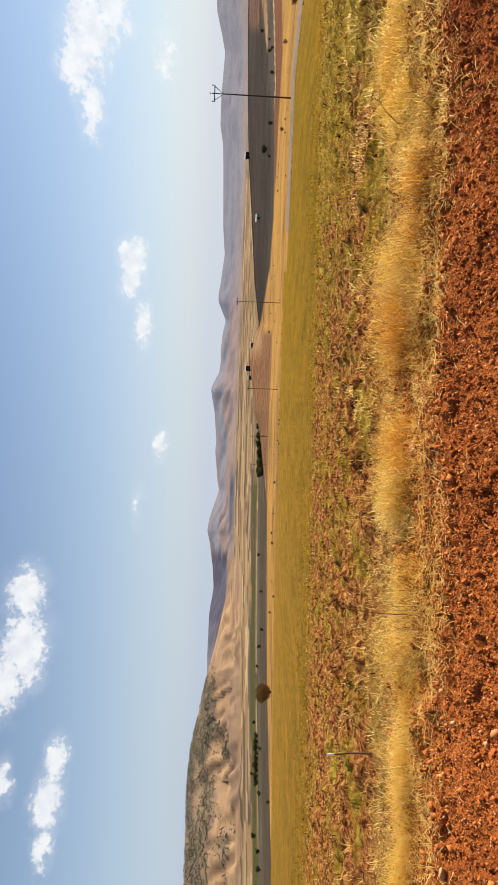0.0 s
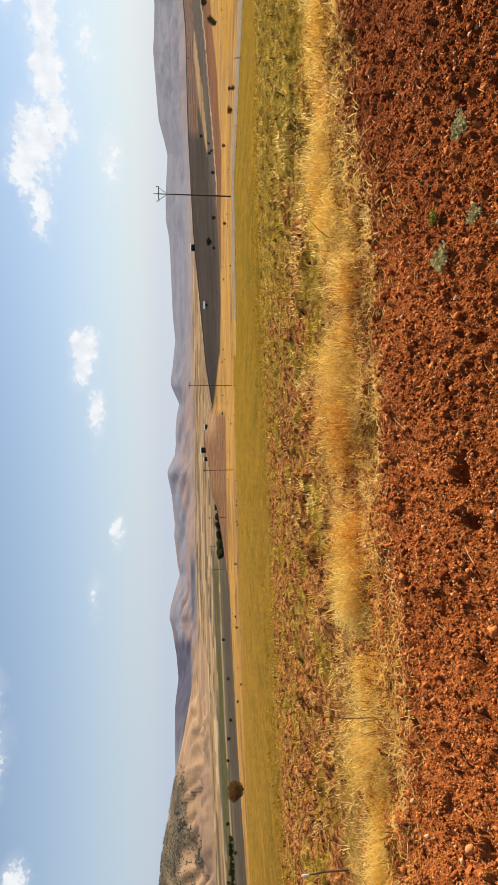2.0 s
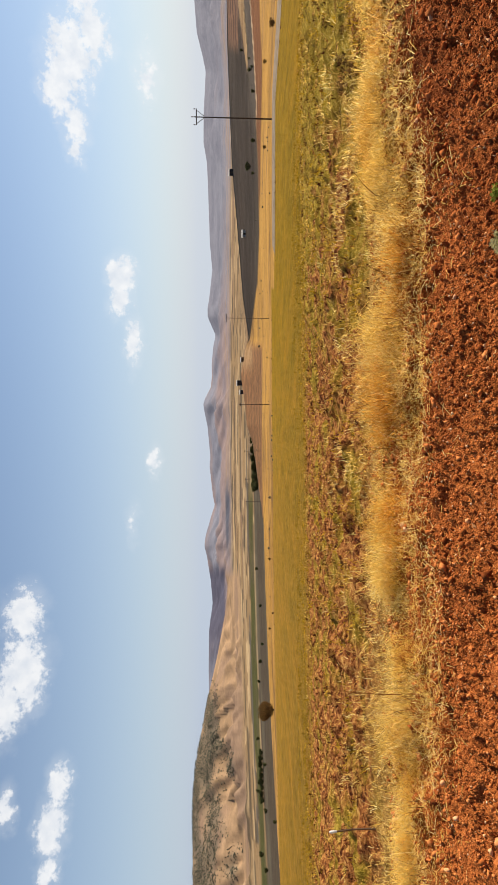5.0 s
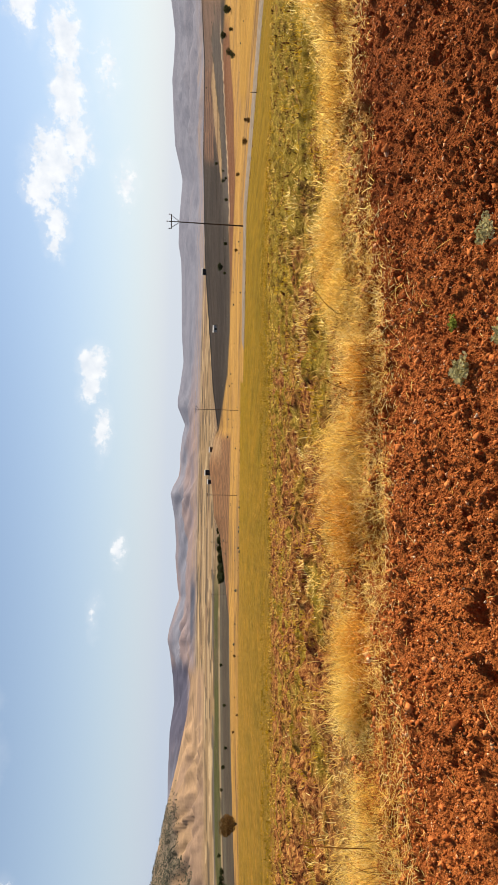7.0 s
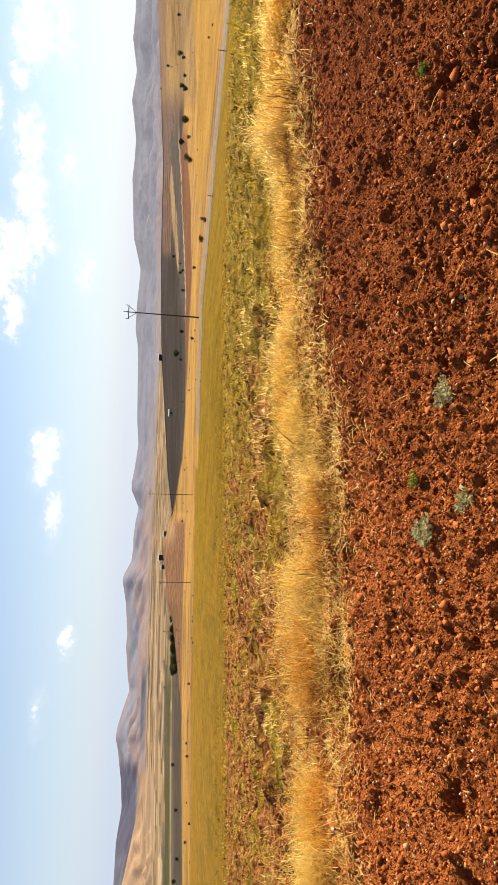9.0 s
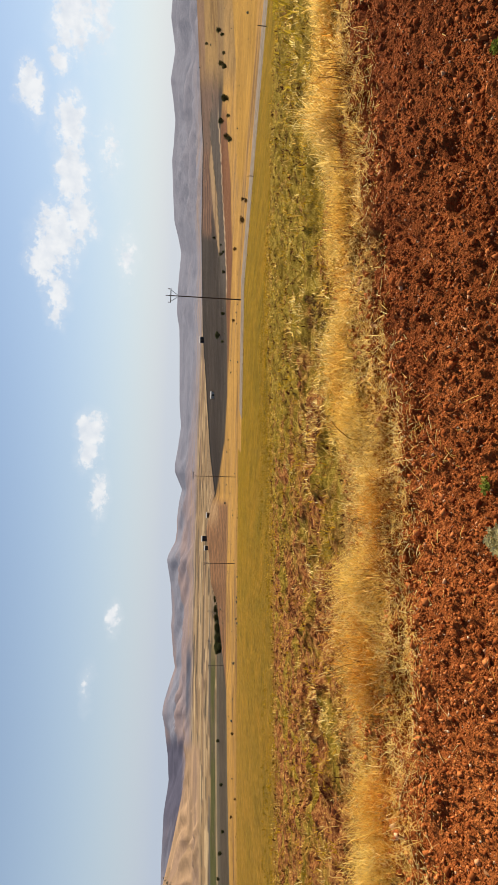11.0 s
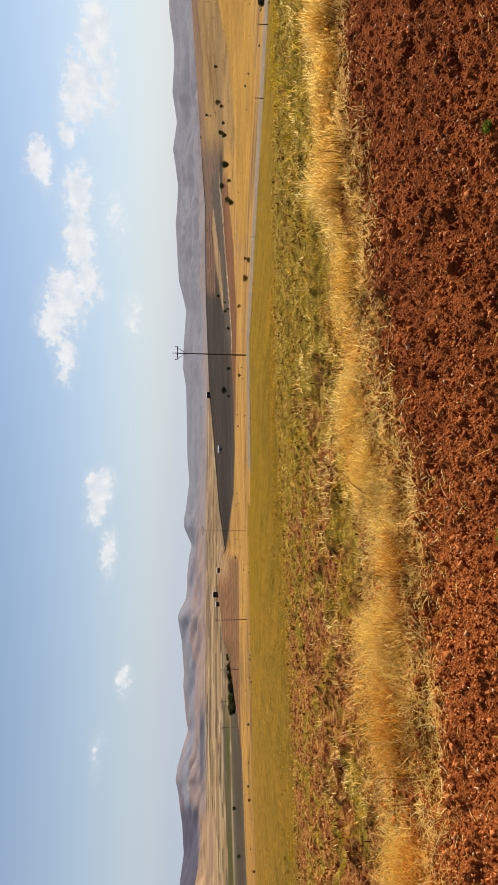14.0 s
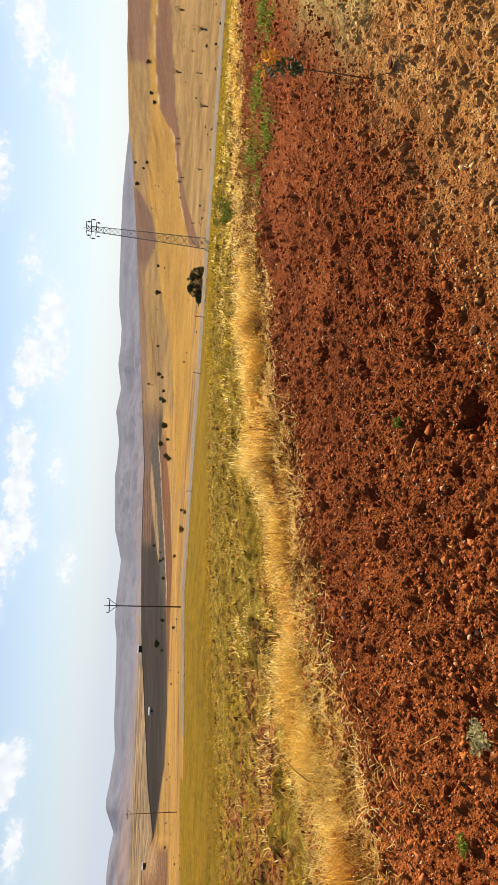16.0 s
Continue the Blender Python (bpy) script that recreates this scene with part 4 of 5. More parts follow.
def soil_things():
    def pale_part(x, y):
        return (y < 1.35 + 0.07 * x + 0.8 * fbm(x * 0.9, y * 0.9, 2, 99)) & (x > 3.4)

    x, y = polar(95000, 1.7, 15, -47, 84)
    k = y < strip_mid(x) + 0.6
    x, y = x[k], y[k]
    size = np.minimum((0.0033 + 0.00082 * np.hypot(x, y)) * np.exp(rng.normal(0, 0.45, len(x))), 0.03)
    pale = pale_part(x, y)
    tagged(lumps("soil_crumbs", x[~pale], y[~pale], size[~pale], MAT_CLOD, 0.0, "crumb"), "fine red-brown crumbs of the ploughed field", "soil crumbs", kind="stuff")
    tagged(lumps("pale_soil_crumbs", x[pale], y[pale], size[pale] * 1.0, MAT_PALE, 0.3, "crumb"), "dry pale-brown crumbs on the bare field corner", "soil crumbs", kind="stuff")
    a, r = np.radians(rng.uniform(84, 313, 11000)), 7 * np.sqrt(rng.uniform(0.01, 1, 11000))
    bx, by = r * np.sin(a), r * np.cos(a)
    k = (by < 5) & ~((bx > 3.2) & (by < 2))
    tagged(lumps("loose_soil", bx[k], by[k], rng.uniform(0.006, 0.018, k.sum()), MAT_CLOD, 0.1, "crumb"), "loose red-brown crumbs over the rest of the field", "soil crumbs", kind="stuff")
    x, y = polar(32000, 1.7, 20, -47, 84)
    k = y < strip_mid(x) + 0.4
    x, y = x[k], y[k]
    size = np.minimum((0.0048 + 0.0008 * np.hypot(x, y)) * np.exp(rng.normal(0, 0.45, len(x))) * (1 + 0.4 * smooth(y, 3.7, 4.5)), 0.030)
    pale = pale_part(x, y)
    tagged(lumps("soil_clods", x[~pale], y[~pale], size[~pale], MAT_CLOD, 0.2), "crumbly red-brown clods of the ploughed field", "soil clods", kind="stuff")
    tagged(lumps("pale_soil_clods", x[pale][::2], y[pale][::2], size[pale][::2] * 1.1, MAT_PALE, 0.3), "dry pale-brown clods on the bare field corner", "soil clods", kind="stuff")
    x, y = polar(9000, 1.8, 20, -45, 84)
    k = y < strip_mid(x) + 0.6
    x, y = x[k], y[k]
    tagged(lumps("soil_grit", x, y, np.minimum((0.0036 + 0.0007 * np.hypot(x, y)) * np.exp(rng.normal(0, 0.45, len(x))), 0.012), MAT_GRIT, 0.0, "crumb"), "small pale stones scattered over the soil", "pebbles", kind="stuff")


def growth():
    # dry grass strip along the field's edge: height along it, in tufts that lie and cross
    along = (-5.5, -3.2, -2.4, -1.8, -1.0, 0.0, 0.5, 0.95, 1.4, 2.0, 2.6, 3.1, 3.5, 3.9, 4.3, 5.0, 6.0, 7.0, 8.6, 10.0, 11.7, 14.0, 34.0)
    high = (0.20, 0.20, 0.16, 0.22, 0.26, 0.25, 0.29, 0.36, 0.33, 0.25, 0.16, 0.19, 0.23, 0.06, 0.20, 0.24, 0.25, 0.21, 0.18, 0.15, 0.12, 0.10, 0.10)
    n = 6900
    x = np.where(rng.uniform(0, 1, n) < 0.75, rng.uniform(-5.5, 9, n), rng.uniform(9, 34, n))
    ridge = rng.uniform(0, 1, n) < 0.52
    body = np.interp(x, along, high) * (1 + 0.3 * fbm(x * 1.3, x * 0 + 3.3, 3, 80))
    mid, half = strip_mid(x) + 0.10 * fbm(x * 2.1, x * 0 + 5, 3, 82), strip_half(x)
    y = mid + rng.normal(0, 1, n) * half * np.where(ridge, 0.40, 0.78)
    clump = fbm(x * 2.6, y * 2.6, 3, 83)
    keep = (clump > np.where(ridge, -0.36, -0.08)) & (rng.uniform(0, 1, n) < 0.1 + body / 0.11)
    x, y, body, mid, half, clump, ridge = x[keep], y[keep], body[keep], mid[keep], half[keep], clump[keep], ridge[keep]
    tall = np.clip(body * (0.8 + 1.6 * clump) * rng.uniform(0.7, 1.25, len(x)), 0.05, 0.48) * np.exp(-((y - mid) / (0.08 + half)) ** 2) * 1.1 * np.where(ridge, 1.0, 0.75)
    # each tuft is golden, rusty or bleached as a whole: rust in patches and low on the field's side, where it also
    # paints the strip's shaded front, bleached behind
    rust = fbm(x * 1.0, y * 1.3, 4, 84) + 0.22 * smooth(mid - y, 0.0, 0.2) - 0.30 * smooth(mid - y, 0.22, 0.45) + 0.42 * np.exp(-((x - 0.75) / 0.7) ** 2 - ((y - 4.95) / 0.24) ** 2) - 0.30 * smooth(x, 1.2, 2.4) - 0.34 * smooth(-x, -0.1, 0.5)
    pale = fbm(x * 1.4 + 7, y * 1.8, 3, 184) + 0.30 * smooth(y - mid, 0.05, 0.35) + 0.24 * smooth(x, 1.8, 3.5) - 0.10
    kind = np.where(rust + 0.1 * rng.normal(0, 1, len(x)) > 0.20, 1, np.where(pale + 0.1 * rng.normal(0, 1, len(x)) > 0.24, 2, 0))
    for which, name, mat, words in ((0, "dry_grass", MAT_STRAW, "strip of golden dry grass along the ploughed field"),
                                    (1, "rusty_grass", MAT_RUST, "rust-coloured dry grass patches in the field's edge"),
                                    (2, "bleached_grass", MAT_BLEACHED, "bleached pale tufts in the dry grass strip")):
        k = kind == which
        bx, by, bt, tilt, turn = tufts(x[k], y[k], 0.55 * tall[k] + 0.045, 17, 0.09, 1.1)
        turn = np.where(rng.uniform(0, 1, len(turn)) < 0.65, rng.uniform(0, 2 * np.pi, len(turn)), turn)
        up = np.repeat(tall[k], 17) * 0.66 * rng.uniform(0, 1, len(bx)) ** 1.3
        wide = 0.0031 + 0.0006 * np.clip(bx - 2, 0, 30)
        tagged(blades(name, bx, by, bt, wide, tilt, turn, mat, 1.5, base=ground_at(bx, by) + up), words, "dry grass", kind="stuff")
    # dark stems added as the shaded gaps inside the strip
    x = rng.uniform(-5.5, 14, 800)
    y = strip_mid(x) - 0.8 * strip_half(x) + 0.15 * rng.normal(0, 1, 800)
    k = fbm(x * 1.7, y * 2.0, 3, 85) > 0.02
    bx, by, bt, tilt, turn = tufts(x[k], y[k], np.interp(x[k], along, high) * rng.uniform(0.5, 1.0, k.sum()) + 0.04, 9, 0.06, 0.7)
    tagged(blades("shade_gap_stems", bx, by, bt, 0.0035 + 0.0005 * np.clip(bx, 0, 30), tilt, turn, MAT_SHADE_STALK, 0.8), "dark stems standing in for shaded gaps in the dry grass strip", "dry grass", kind="stuff")
    # bleached tufts scattered behind it
    x = rng.uniform(-6, 16, 2600)
    y = strip_mid(x) + 1.1 * strip_half(x) + np.abs(rng.normal(0, 1.1, 2600))
    k = fbm(x * 2.4, y * 2.0, 3, 88) > 0.0
    bx, by, bt, tilt, turn = tufts(x[k], y[k], rng.uniform(0.05, 0.12, k.sum()), 7, 0.06, 0.7)
    tagged(blades("bleached_tufts", bx, by, bt, 0.0034 + 0.0006 * by + 0.0004 * np.clip(bx, 0, 30), tilt, turn, MAT_BLEACHED, 0.8), "bleached dry tufts behind the golden strip", "dry grass", kind="stuff")
    # long bleached straw fallen out over the soil, in heaps with gaps
    n = 3800
    x = np.where(rng.uniform(0, 1, n) < 0.75, rng.uniform(-5, 8, n), rng.uniform(8, 22, n))
    y = strip_mid(x) - 0.75 * strip_half(x) - np.interp(x, (3, 9), (0.34, 0.22)) * np.abs(rng.normal(0, 1, n)) + 0.12 * fbm(x * 1.5, x * 0, 2, 86)
    heap = fbm(x * 2.6, y * 3.0, 3, 87) > 0.06 + 0.25 * smooth(-y, -4.5, -3.9) + 0.08 * smooth(x, 2, 5)
    hx, hy = rng.normal(0.75, 0.28, 90), rng.normal(4.72, 0.16, 90)
    x, y = np.r_[x[heap], hx], np.r_[y[heap], hy]
    bx, by, bt, tilt, turn = tufts(x, y, rng.uniform(0.08, 0.20, len(x)), 9, 0.08, 1.3)
    tagged(blades("fallen_straw", bx, by, bt, 0.0042 + 0.0004 * np.clip(bx, 0, 30), tilt, turn, MAT_PALESTRAW, 0.5), "heaps of long bleached straw fallen over the field's edge", "straw", kind="stuff")
    # loose straws lying on the soil
    n = 11000
    x = np.where(rng.uniform(0, 1, n) < 0.85, rng.uniform(-5, 8, n), rng.uniform(8, 26, n))
    y = strip_mid(x) - 0.7 * strip_half(x) - np.abs(rng.normal(0, 1, n)) * np.interp(x, (3, 9), (0.30, 0.22))
    stray = rng.uniform(0, 1, n) < 0.035
    sx, sy = polar(n, 2, 12, -38, 84)
    x, y = np.where(stray & (sy < 5), sx, x), np.where(stray & (sy < 5), sy, y)
    long = rng.uniform(0.03, 0.12, n) * np.where(rng.uniform(0, 1, n) < 0.08, 2.0, 1.0)
    tagged(blades("loose_straw", x, y, long, rng.uniform(0.0036, 0.0075, n) + 0.0002 * np.clip(x, 0, 30), rng.uniform(1.2, 1.57, n), rng.uniform(0, 2 * np.pi, n), MAT_PALESTRAW, 0.5, base=ground_at(x, y) + rng.uniform(0.012, 0.03, n)),
           "loose pale straws lying on the red soil", "straw", kind="stuff")
    # stubble and weeds on the falling ground beyond
    x, y = wedge(12000, 5.5, 18, far=36, power=1.1)
    dense = fbm(x * 3.0, y * 2.2, 3, 90) + 0.25 * fbm(x * 7, y * 5, 2, 91) > -0.10
    x, y = x[dense], y[dense]
    bx, by, bt, tilt, turn = tufts(x, y, rng.uniform(0.03, 0.10, len(x)), 5, 0.07, 1.0)
    tagged(blades("stubble", bx, by, bt, 0.0045 + 0.0008 * by, tilt, turn, MAT_STUBBLE, 0.7), "broken dry stubble on brown soil", "stubble", kind="stuff")
    # low dark blades added in place of the shadows under the tufts
    x, y = wedge(8800, 5.55, 17, far=36, power=1.15)
    k = fbm(x * 3.4 + 3, y * 2.4, 3, 92) > 0.0 + 0.03 * smooth(x, 1, 5)
    x, y = x[k], y[k]
    bx, by, bt, tilt, turn = tufts(x, y, rng.uniform(0.03, 0.075, len(x)), 7, 0.045, 0.8)
    tagged(blades("stubble_shade", bx, by, bt, 0.006 + 0.0009 * by, tilt, turn, MAT_SHADE_SEED, 0.5), "dark blades standing in for shade between the stubble", "weeds", kind="stuff")
    x, y = wedge(9300, 5.8, 20, far=40, power=1.2)
    green = (0.7 * fbm(x * 0.6 + 5, y * 0.6, 3, 94) + 0.7 * fbm(x * 3.0, y * 2.2, 2, 95) + 0.20 * smooth(x, 0, 5)) > 0.15
    x, y = x[green], y[green]
    bx, by, bt, tilt, turn = tufts(x, y, rng.uniform(0.03, 0.11, len(x)), 6, 0.07, 0.8)
    tagged(blades("green_weeds", bx, by, bt, 0.0045 + 0.0007 * by, tilt, turn, MAT_WEED, 0.6), "low green weeds among the stubble", "weeds", kind="stuff")
    x, y = wedge(34000, 14, 70, left=-0.80, right=1.7, power=1.3, far=70)
    m = N_ROAD[0] * x + N_ROAD[1] * y
    k = (m < ROAD_OFF - 4.5) & (y + 2.5 * fbm(x * 0.4, y * 0.4, 2, 96) > 15.0)
    k &= fbm(x * 0.5, y * 0.5, 3, 97) > -0.1
    x, y = x[k & (y < 26)][:2000], y[k & (y < 26)][:2000]
    bx, by, bt, tilt, turn = tufts(x, y, rng.uniform(0.04, 0.10, len(x)), 7, 0.16, 0.8)
    tagged(blades("crop", bx, by, bt, 0.010 + 0.0011 * by, tilt, turn, MAT_CROP, 0.6), "ripening yellow-green crop on the slope below", "crop", kind="stuff")
    # verge to the right, beyond the straw
    x, y = wedge(15000, 2.6, 30, left=1.2, right=5.2, far=60)
    m = N_ROAD[0] * x + N_ROAD[1] * y
    k = (m < ROAD_OFF - 4) & (y > strip_mid(x) + 0.4 + 0.3 * rng.normal(0, 1, len(x))) & (x > 7.5)
    x, y = x[k], y[k]
    tagged(blades("verge_grass", x, y, rng.uniform(0.08, 0.22, len(x)), 0.014 + 0.0008 * x, np.abs(rng.normal(0.6, 0.4, len(x))), rng.uniform(0, 6.28, len(x)), MAT_VERGE, 0.7), "yellowing verge grass beside the farm road", "grass", kind="stuff")
    # patches of fresh green along the edge
    px, py = [], []
    for cx, cy, sx, sy, many in ((11.5, 2.75, 0.38, 0.17, 1500), (10.9, 3.5, 0.24, 0.14, 800), (9.6, 3.5, 0.2, 0.13, 600), (10.1, 4.2, 0.36, 0.2, 1300), (9.2, 4.15, 0.3, 0.15, 400), (12.4, 2.4, 0.4, 0.2, 700)):
        gx, gy = rng.normal(cx, sx, many), rng.normal(cy, sy, many)
        k = fbm(gx * 3, gy * 3, 3, 188) > -0.12
        px.append(gx[k]), py.append(gy[k])
    px, py = np.concatenate(px), np.concatenate(py)
    tagged(blades("fresh_grass", px, py, rng.uniform(0.04, 0.11, len(px)), 0.014, np.abs(rng.normal(0.8, 0.4, len(px))), rng.uniform(0, 6.28, len(px)), MAT_FRESH, 0.6), "fresh green grass patches on the red soil", "grass", kind="stuff")


def far_scrub():
    """Low bushes too many to count: over the rocky hill's top, and strewn thinly over fields and verges."""
    a, r = rng.uniform(-38, -17, 42000), rng.uniform(1250, 1905, 42000)
    x, y = r * np.sin(np.radians(a)), r * np.cos(np.radians(a))
    k = rng.uniform(0, 1, len(x)) < scrub_cover(x, y, height(x, y)) ** 1.5 * 0.8
    x, y = x[k], y[k]
    tagged(lumps("hill_scrub", x, y, rng.uniform(1.0, 2.5, len(x)), MAT_SCRUB, 0.2, "crumb"), "dark scrub speckling the top of the rocky hill", "scrub", kind="stuff")
    a, r = rng.uniform(-38, 80, 900), 85 * 5.2 ** rng.uniform(0, 1, 900)
    x, y = r * np.sin(np.radians(a)), r * np.cos(np.radians(a))
    m = N_ROAD[0] * x + N_ROAD[1] * y
    dark_hill = (a > 10) & (a < 36) & (r > 260)
    k = (m > ROAD_OFF + 3.5) & (fbm(x / 25, y / 25, 3, 150) > 0.06 + 0.12 * (a < 34)) & (~dark_hill | (rng.uniform(0, 1, len(x)) < 0.25))
    x, y, r = x[k], y[k], r[k]
    tagged(lumps("field_scrub", x, y, (0.05 + 0.0006 * r) * np.exp(rng.normal(0, 0.4, len(x))), MAT_SCRUB, 0.15), "small dark tussocks strewn over the dry fields", "scrub", kind="stuff")
    # ragged brown edge between the crop and the fields, and along the road's banks
    s = rng.uniform(-150, 28, 2600)
    o = np.where(rng.uniform(0, 1, 2600) < 0.6, rng.normal(-4.4, 0.7, 2600), rng.normal(4.2, 0.8, 2600))
    x, y = N_ROAD[0] * (ROAD_OFF + o) - N_ROAD[1] * s, N_ROAD[1] * (ROAD_OFF + o) + N_ROAD[0] * s
    a, r = rng.uniform(-38, 16, 260), rng.normal(103, 4.0, 260)
    edge_x, edge_y = r * np.sin(np.radians(a)), r * np.cos(np.radians(a))
    tagged(lumps("edge_scrub", edge_x, edge_y, 0.05 * np.exp(rng.normal(0, 0.5, 260)), MAT_DRYBUSH, 0.3), "brown tussocks along the crop's far edge", "scrub", kind="stuff")
    k = (np.abs(o) > 3.2) & (fbm(s / 5, o, 2, 152) > -0.05)
    tagged(lumps("verge_scrub", x[k], y[k], 0.05 * np.exp(rng.normal(0, 0.5, k.sum())), MAT_DRYBUSH, 0.3, "crumb"), "brown weedy tussocks along the road's banks", "scrub", kind="stuff")


soil_things()
growth()
far_scrub()

# ---- things ----
def part(name, verts, faces, mat, parent, label="", flat=True):
    ob = mesh_object(name, verts, faces, mat, parent, flat)
    return tagged(ob, label)


def empty(name, x, y, z, label, category, group="", turn=0.0):
    ob = new(name)
    ob.matrix_world = pose(x, y, z, 0, 0, turn)
    return tagged(ob, label, category, group)


def tube(points, radii, sides=8):
    """A tapered round bar through the points, closed at its ends."""
    pts = [Vector(p) for p in points]
    verts, faces = [], []
    for k, p in enumerate(pts):
        way = (pts[min(k + 1, len(pts) - 1)] - pts[max(k - 1, 0)]).normalized()
        a = way.orthogonal().normalized()
        b = way.cross(a)
        for s in range(sides):
            t = 2 * math.pi * s / sides
            verts.append(p + (a * math.cos(t) + b * math.sin(t)) * radii[k])
    for k in range(len(pts) - 1):
        for s in range(sides):
            s2 = (s + 1) % sides
            faces.append((k * sides + s, k * sides + s2, (k + 1) * sides + s2, (k + 1) * sides + s))
    faces.append(tuple(range(sides))[::-1])
    faces.append(tuple(range((len(pts) - 1) * sides, len(pts) * sides)))
    return [tuple(v) for v in verts], faces


def box(x0, x1, y0, y1, z0, z1, b=0.0):
    """A box with its upright edges and top chamfered by b."""
    if b <= 0:
        v = [(x, y, z) for z in (z0, z1) for x, y in ((x0, y0), (x1, y0), (x1, y1), (x0, y1))]
        return v, [(3, 2, 1, 0), (4, 5, 6, 7)] + [(i, (i + 1) % 4, (i + 1) % 4 + 4, i + 4) for i in range(4)]
    ring = lambda k: [(x0 + k, y0), (x1 - k, y0), (x1, y0 + k), (x1, y1 - k), (x1 - k, y1), (x0 + k, y1), (x0, y1 - k), (x0, y0 + k)]
    v = [(x, y, z0) for x, y in ring(b)] + [(x, y, z1 - b) for x, y in ring(b)]
    v += [(min(max(x, x0 + b), x1 - b), min(max(y, y0 + b), y1 - b), z1) for x, y in ring(b)]
    f = [tuple(range(8))[::-1], tuple(range(16, 24))]
    for k in (0, 8):
        f += [(k + i, k + (i + 1) % 8, k + (i + 1) % 8 + 8, k + i + 8) for i in range(8)]
    return v, f


def utility_pole(x, y, tall, facing, label, arm=0.68):
    z = float(height(x, y))
    p = empty("utility_pole", x, y, z, label, "utility pole", "poles of the overhead line", facing)
    part("shaft", *tube([(0, 0, -0.3), (0, 0, tall * 0.5), (0, 0, tall)], (0.07, 0.06, 0.045)), MAT_POLE, p, flat=False)
    part("crossarm", *tube([(-arm, 0, tall - 0.25), (arm, 0, tall - 0.25)], (0.045, 0.045), 6), MAT_POLE, p)
    for s in (-1, 1):
        part("brace", *tube([(s * arm * 0.8, 0, tall - 0.27), (s * 0.08, 0, tall - 0.95)], (0.03, 0.03), 6), MAT_STEEL, p)
    for s in (-arm * 0.95, arm * 0.95, 0.0):
        base = tall - 0.22 if s else tall
        ins = part("insulator", *tube([(s, 0, base), (s, 0, base + 0.08), (s, 0, base + 0.10), (s, 0, base + 0.2), (s, 0, base + 0.24)], (0.02, 0.02, 0.05, 0.04, 0.02), 8), MAT_PORCELAIN, p, "brown porcelain insulator")
    return p


def lattice_pylon(x, y, tall, foot, top, facing):
    z = float(height(x, y))
    p = empty("lattice_pylon", x, y, z, "grey steel lattice pylon with short crossarms beside the farm road", "pylon", turn=facing)
    def corner(k, h):
        w = (foot + (top - foot) * h / tall) / 2
        return ((-w, w, w, -w)[k % 4], (-w, -w, w, w)[k % 4], h)
    for k in range(4):
        part("leg", *tube([corner(k, -0.3), corner(k, tall)], (0.038, 0.032), 5), MAT_STEEL, p)
    levels = [0.0]
    while levels[-1] < tall - 0.4:
        w = foot + (top - foot) * levels[-1] / tall
        levels.append(min(levels[-1] + w * 0.95, tall))
    for a, b in zip(levels, levels[1:]):
        for k in range(4):
            part("brace", *tube([corner(k, a), corner(k + 1, b)], (0.018, 0.018), 4), MAT_STEEL, p)
            part("brace", *tube([corner(k + 1, a), corner(k, b)], (0.018, 0.018), 4), MAT_STEEL, p)
            part("girt", *tube([corner(k, b), corner(k + 1, b)], (0.016, 0.016), 4), MAT_STEEL, p)
    for h, reach in ((tall + 0.05, 0.62), (tall - 0.4, 0.86), (tall - 0.85, 0.62)):
        for s in (-1, 1):
            arm = part("crossarm", *tube([(0, 0, h), (s * reach, 0, h + 0.05)], (0.06, 0.035), 5), MAT_STEEL, p)
            part("insulator", *tube([(s * reach, 0, h + 0.05), (s * reach, 0, h - 0.08), (s * reach, 0, h - 0.12), (s * reach, 0, h - 0.3), (s * reach, 0, h - 0.36)], (0.02, 0.03, 0.07, 0.06, 0.02), 8), MAT_PORCELAIN, arm)
    part("peak", *tube([(0, 0, tall - 0.1), (0, 0, tall + 0.35)], (0.05, 0.03), 5), MAT_STEEL, p)
    for k in range(4):
        cx, cy, _ = corner(k, 0)
        part("footing", *box(cx - 0.16, cx + 0.16, cy - 0.16, cy + 0.16, -0.35, 0.10, 0.02), MAT_ROOF, p, "concrete footing")
    return p


def leaf_cloud(blobs, count, leaf, seed):
    """Small leaves, each two-sided and a little folded, spread through the blobs (x, y, z, rx, ry, rz)."""
    g = np.random.default_rng(seed)
    verts, faces = [], []
    which = g.integers(0, len(blobs), count)
    for w in which:
        bx, by, bz, rx, ry, rz = blobs[w]
        d = g.normal(0, 1, 3)
        d /= np.linalg.norm(d)
        d *= g.uniform(0.35, 1.0) ** 0.5
        c = Vector((bx + d[0] * rx, by + d[1] * ry, bz + d[2] * rz))
        a = Vector(g.normal(0, 1, 3)).normalized()
        b = a.orthogonal().normalized()
        n = a.cross(b)
        s = leaf * g.uniform(0.6, 1.4)
        k = len(verts)
        verts += [tuple(c - a * s), tuple(c + b * s * 0.5 + n * s * 0.15), tuple(c + a * s), tuple(c - b * s * 0.5 + n * s * 0.15)]
        faces += [(k, k + 1, k + 2), (k, k + 2, k + 3)]
    return verts, faces


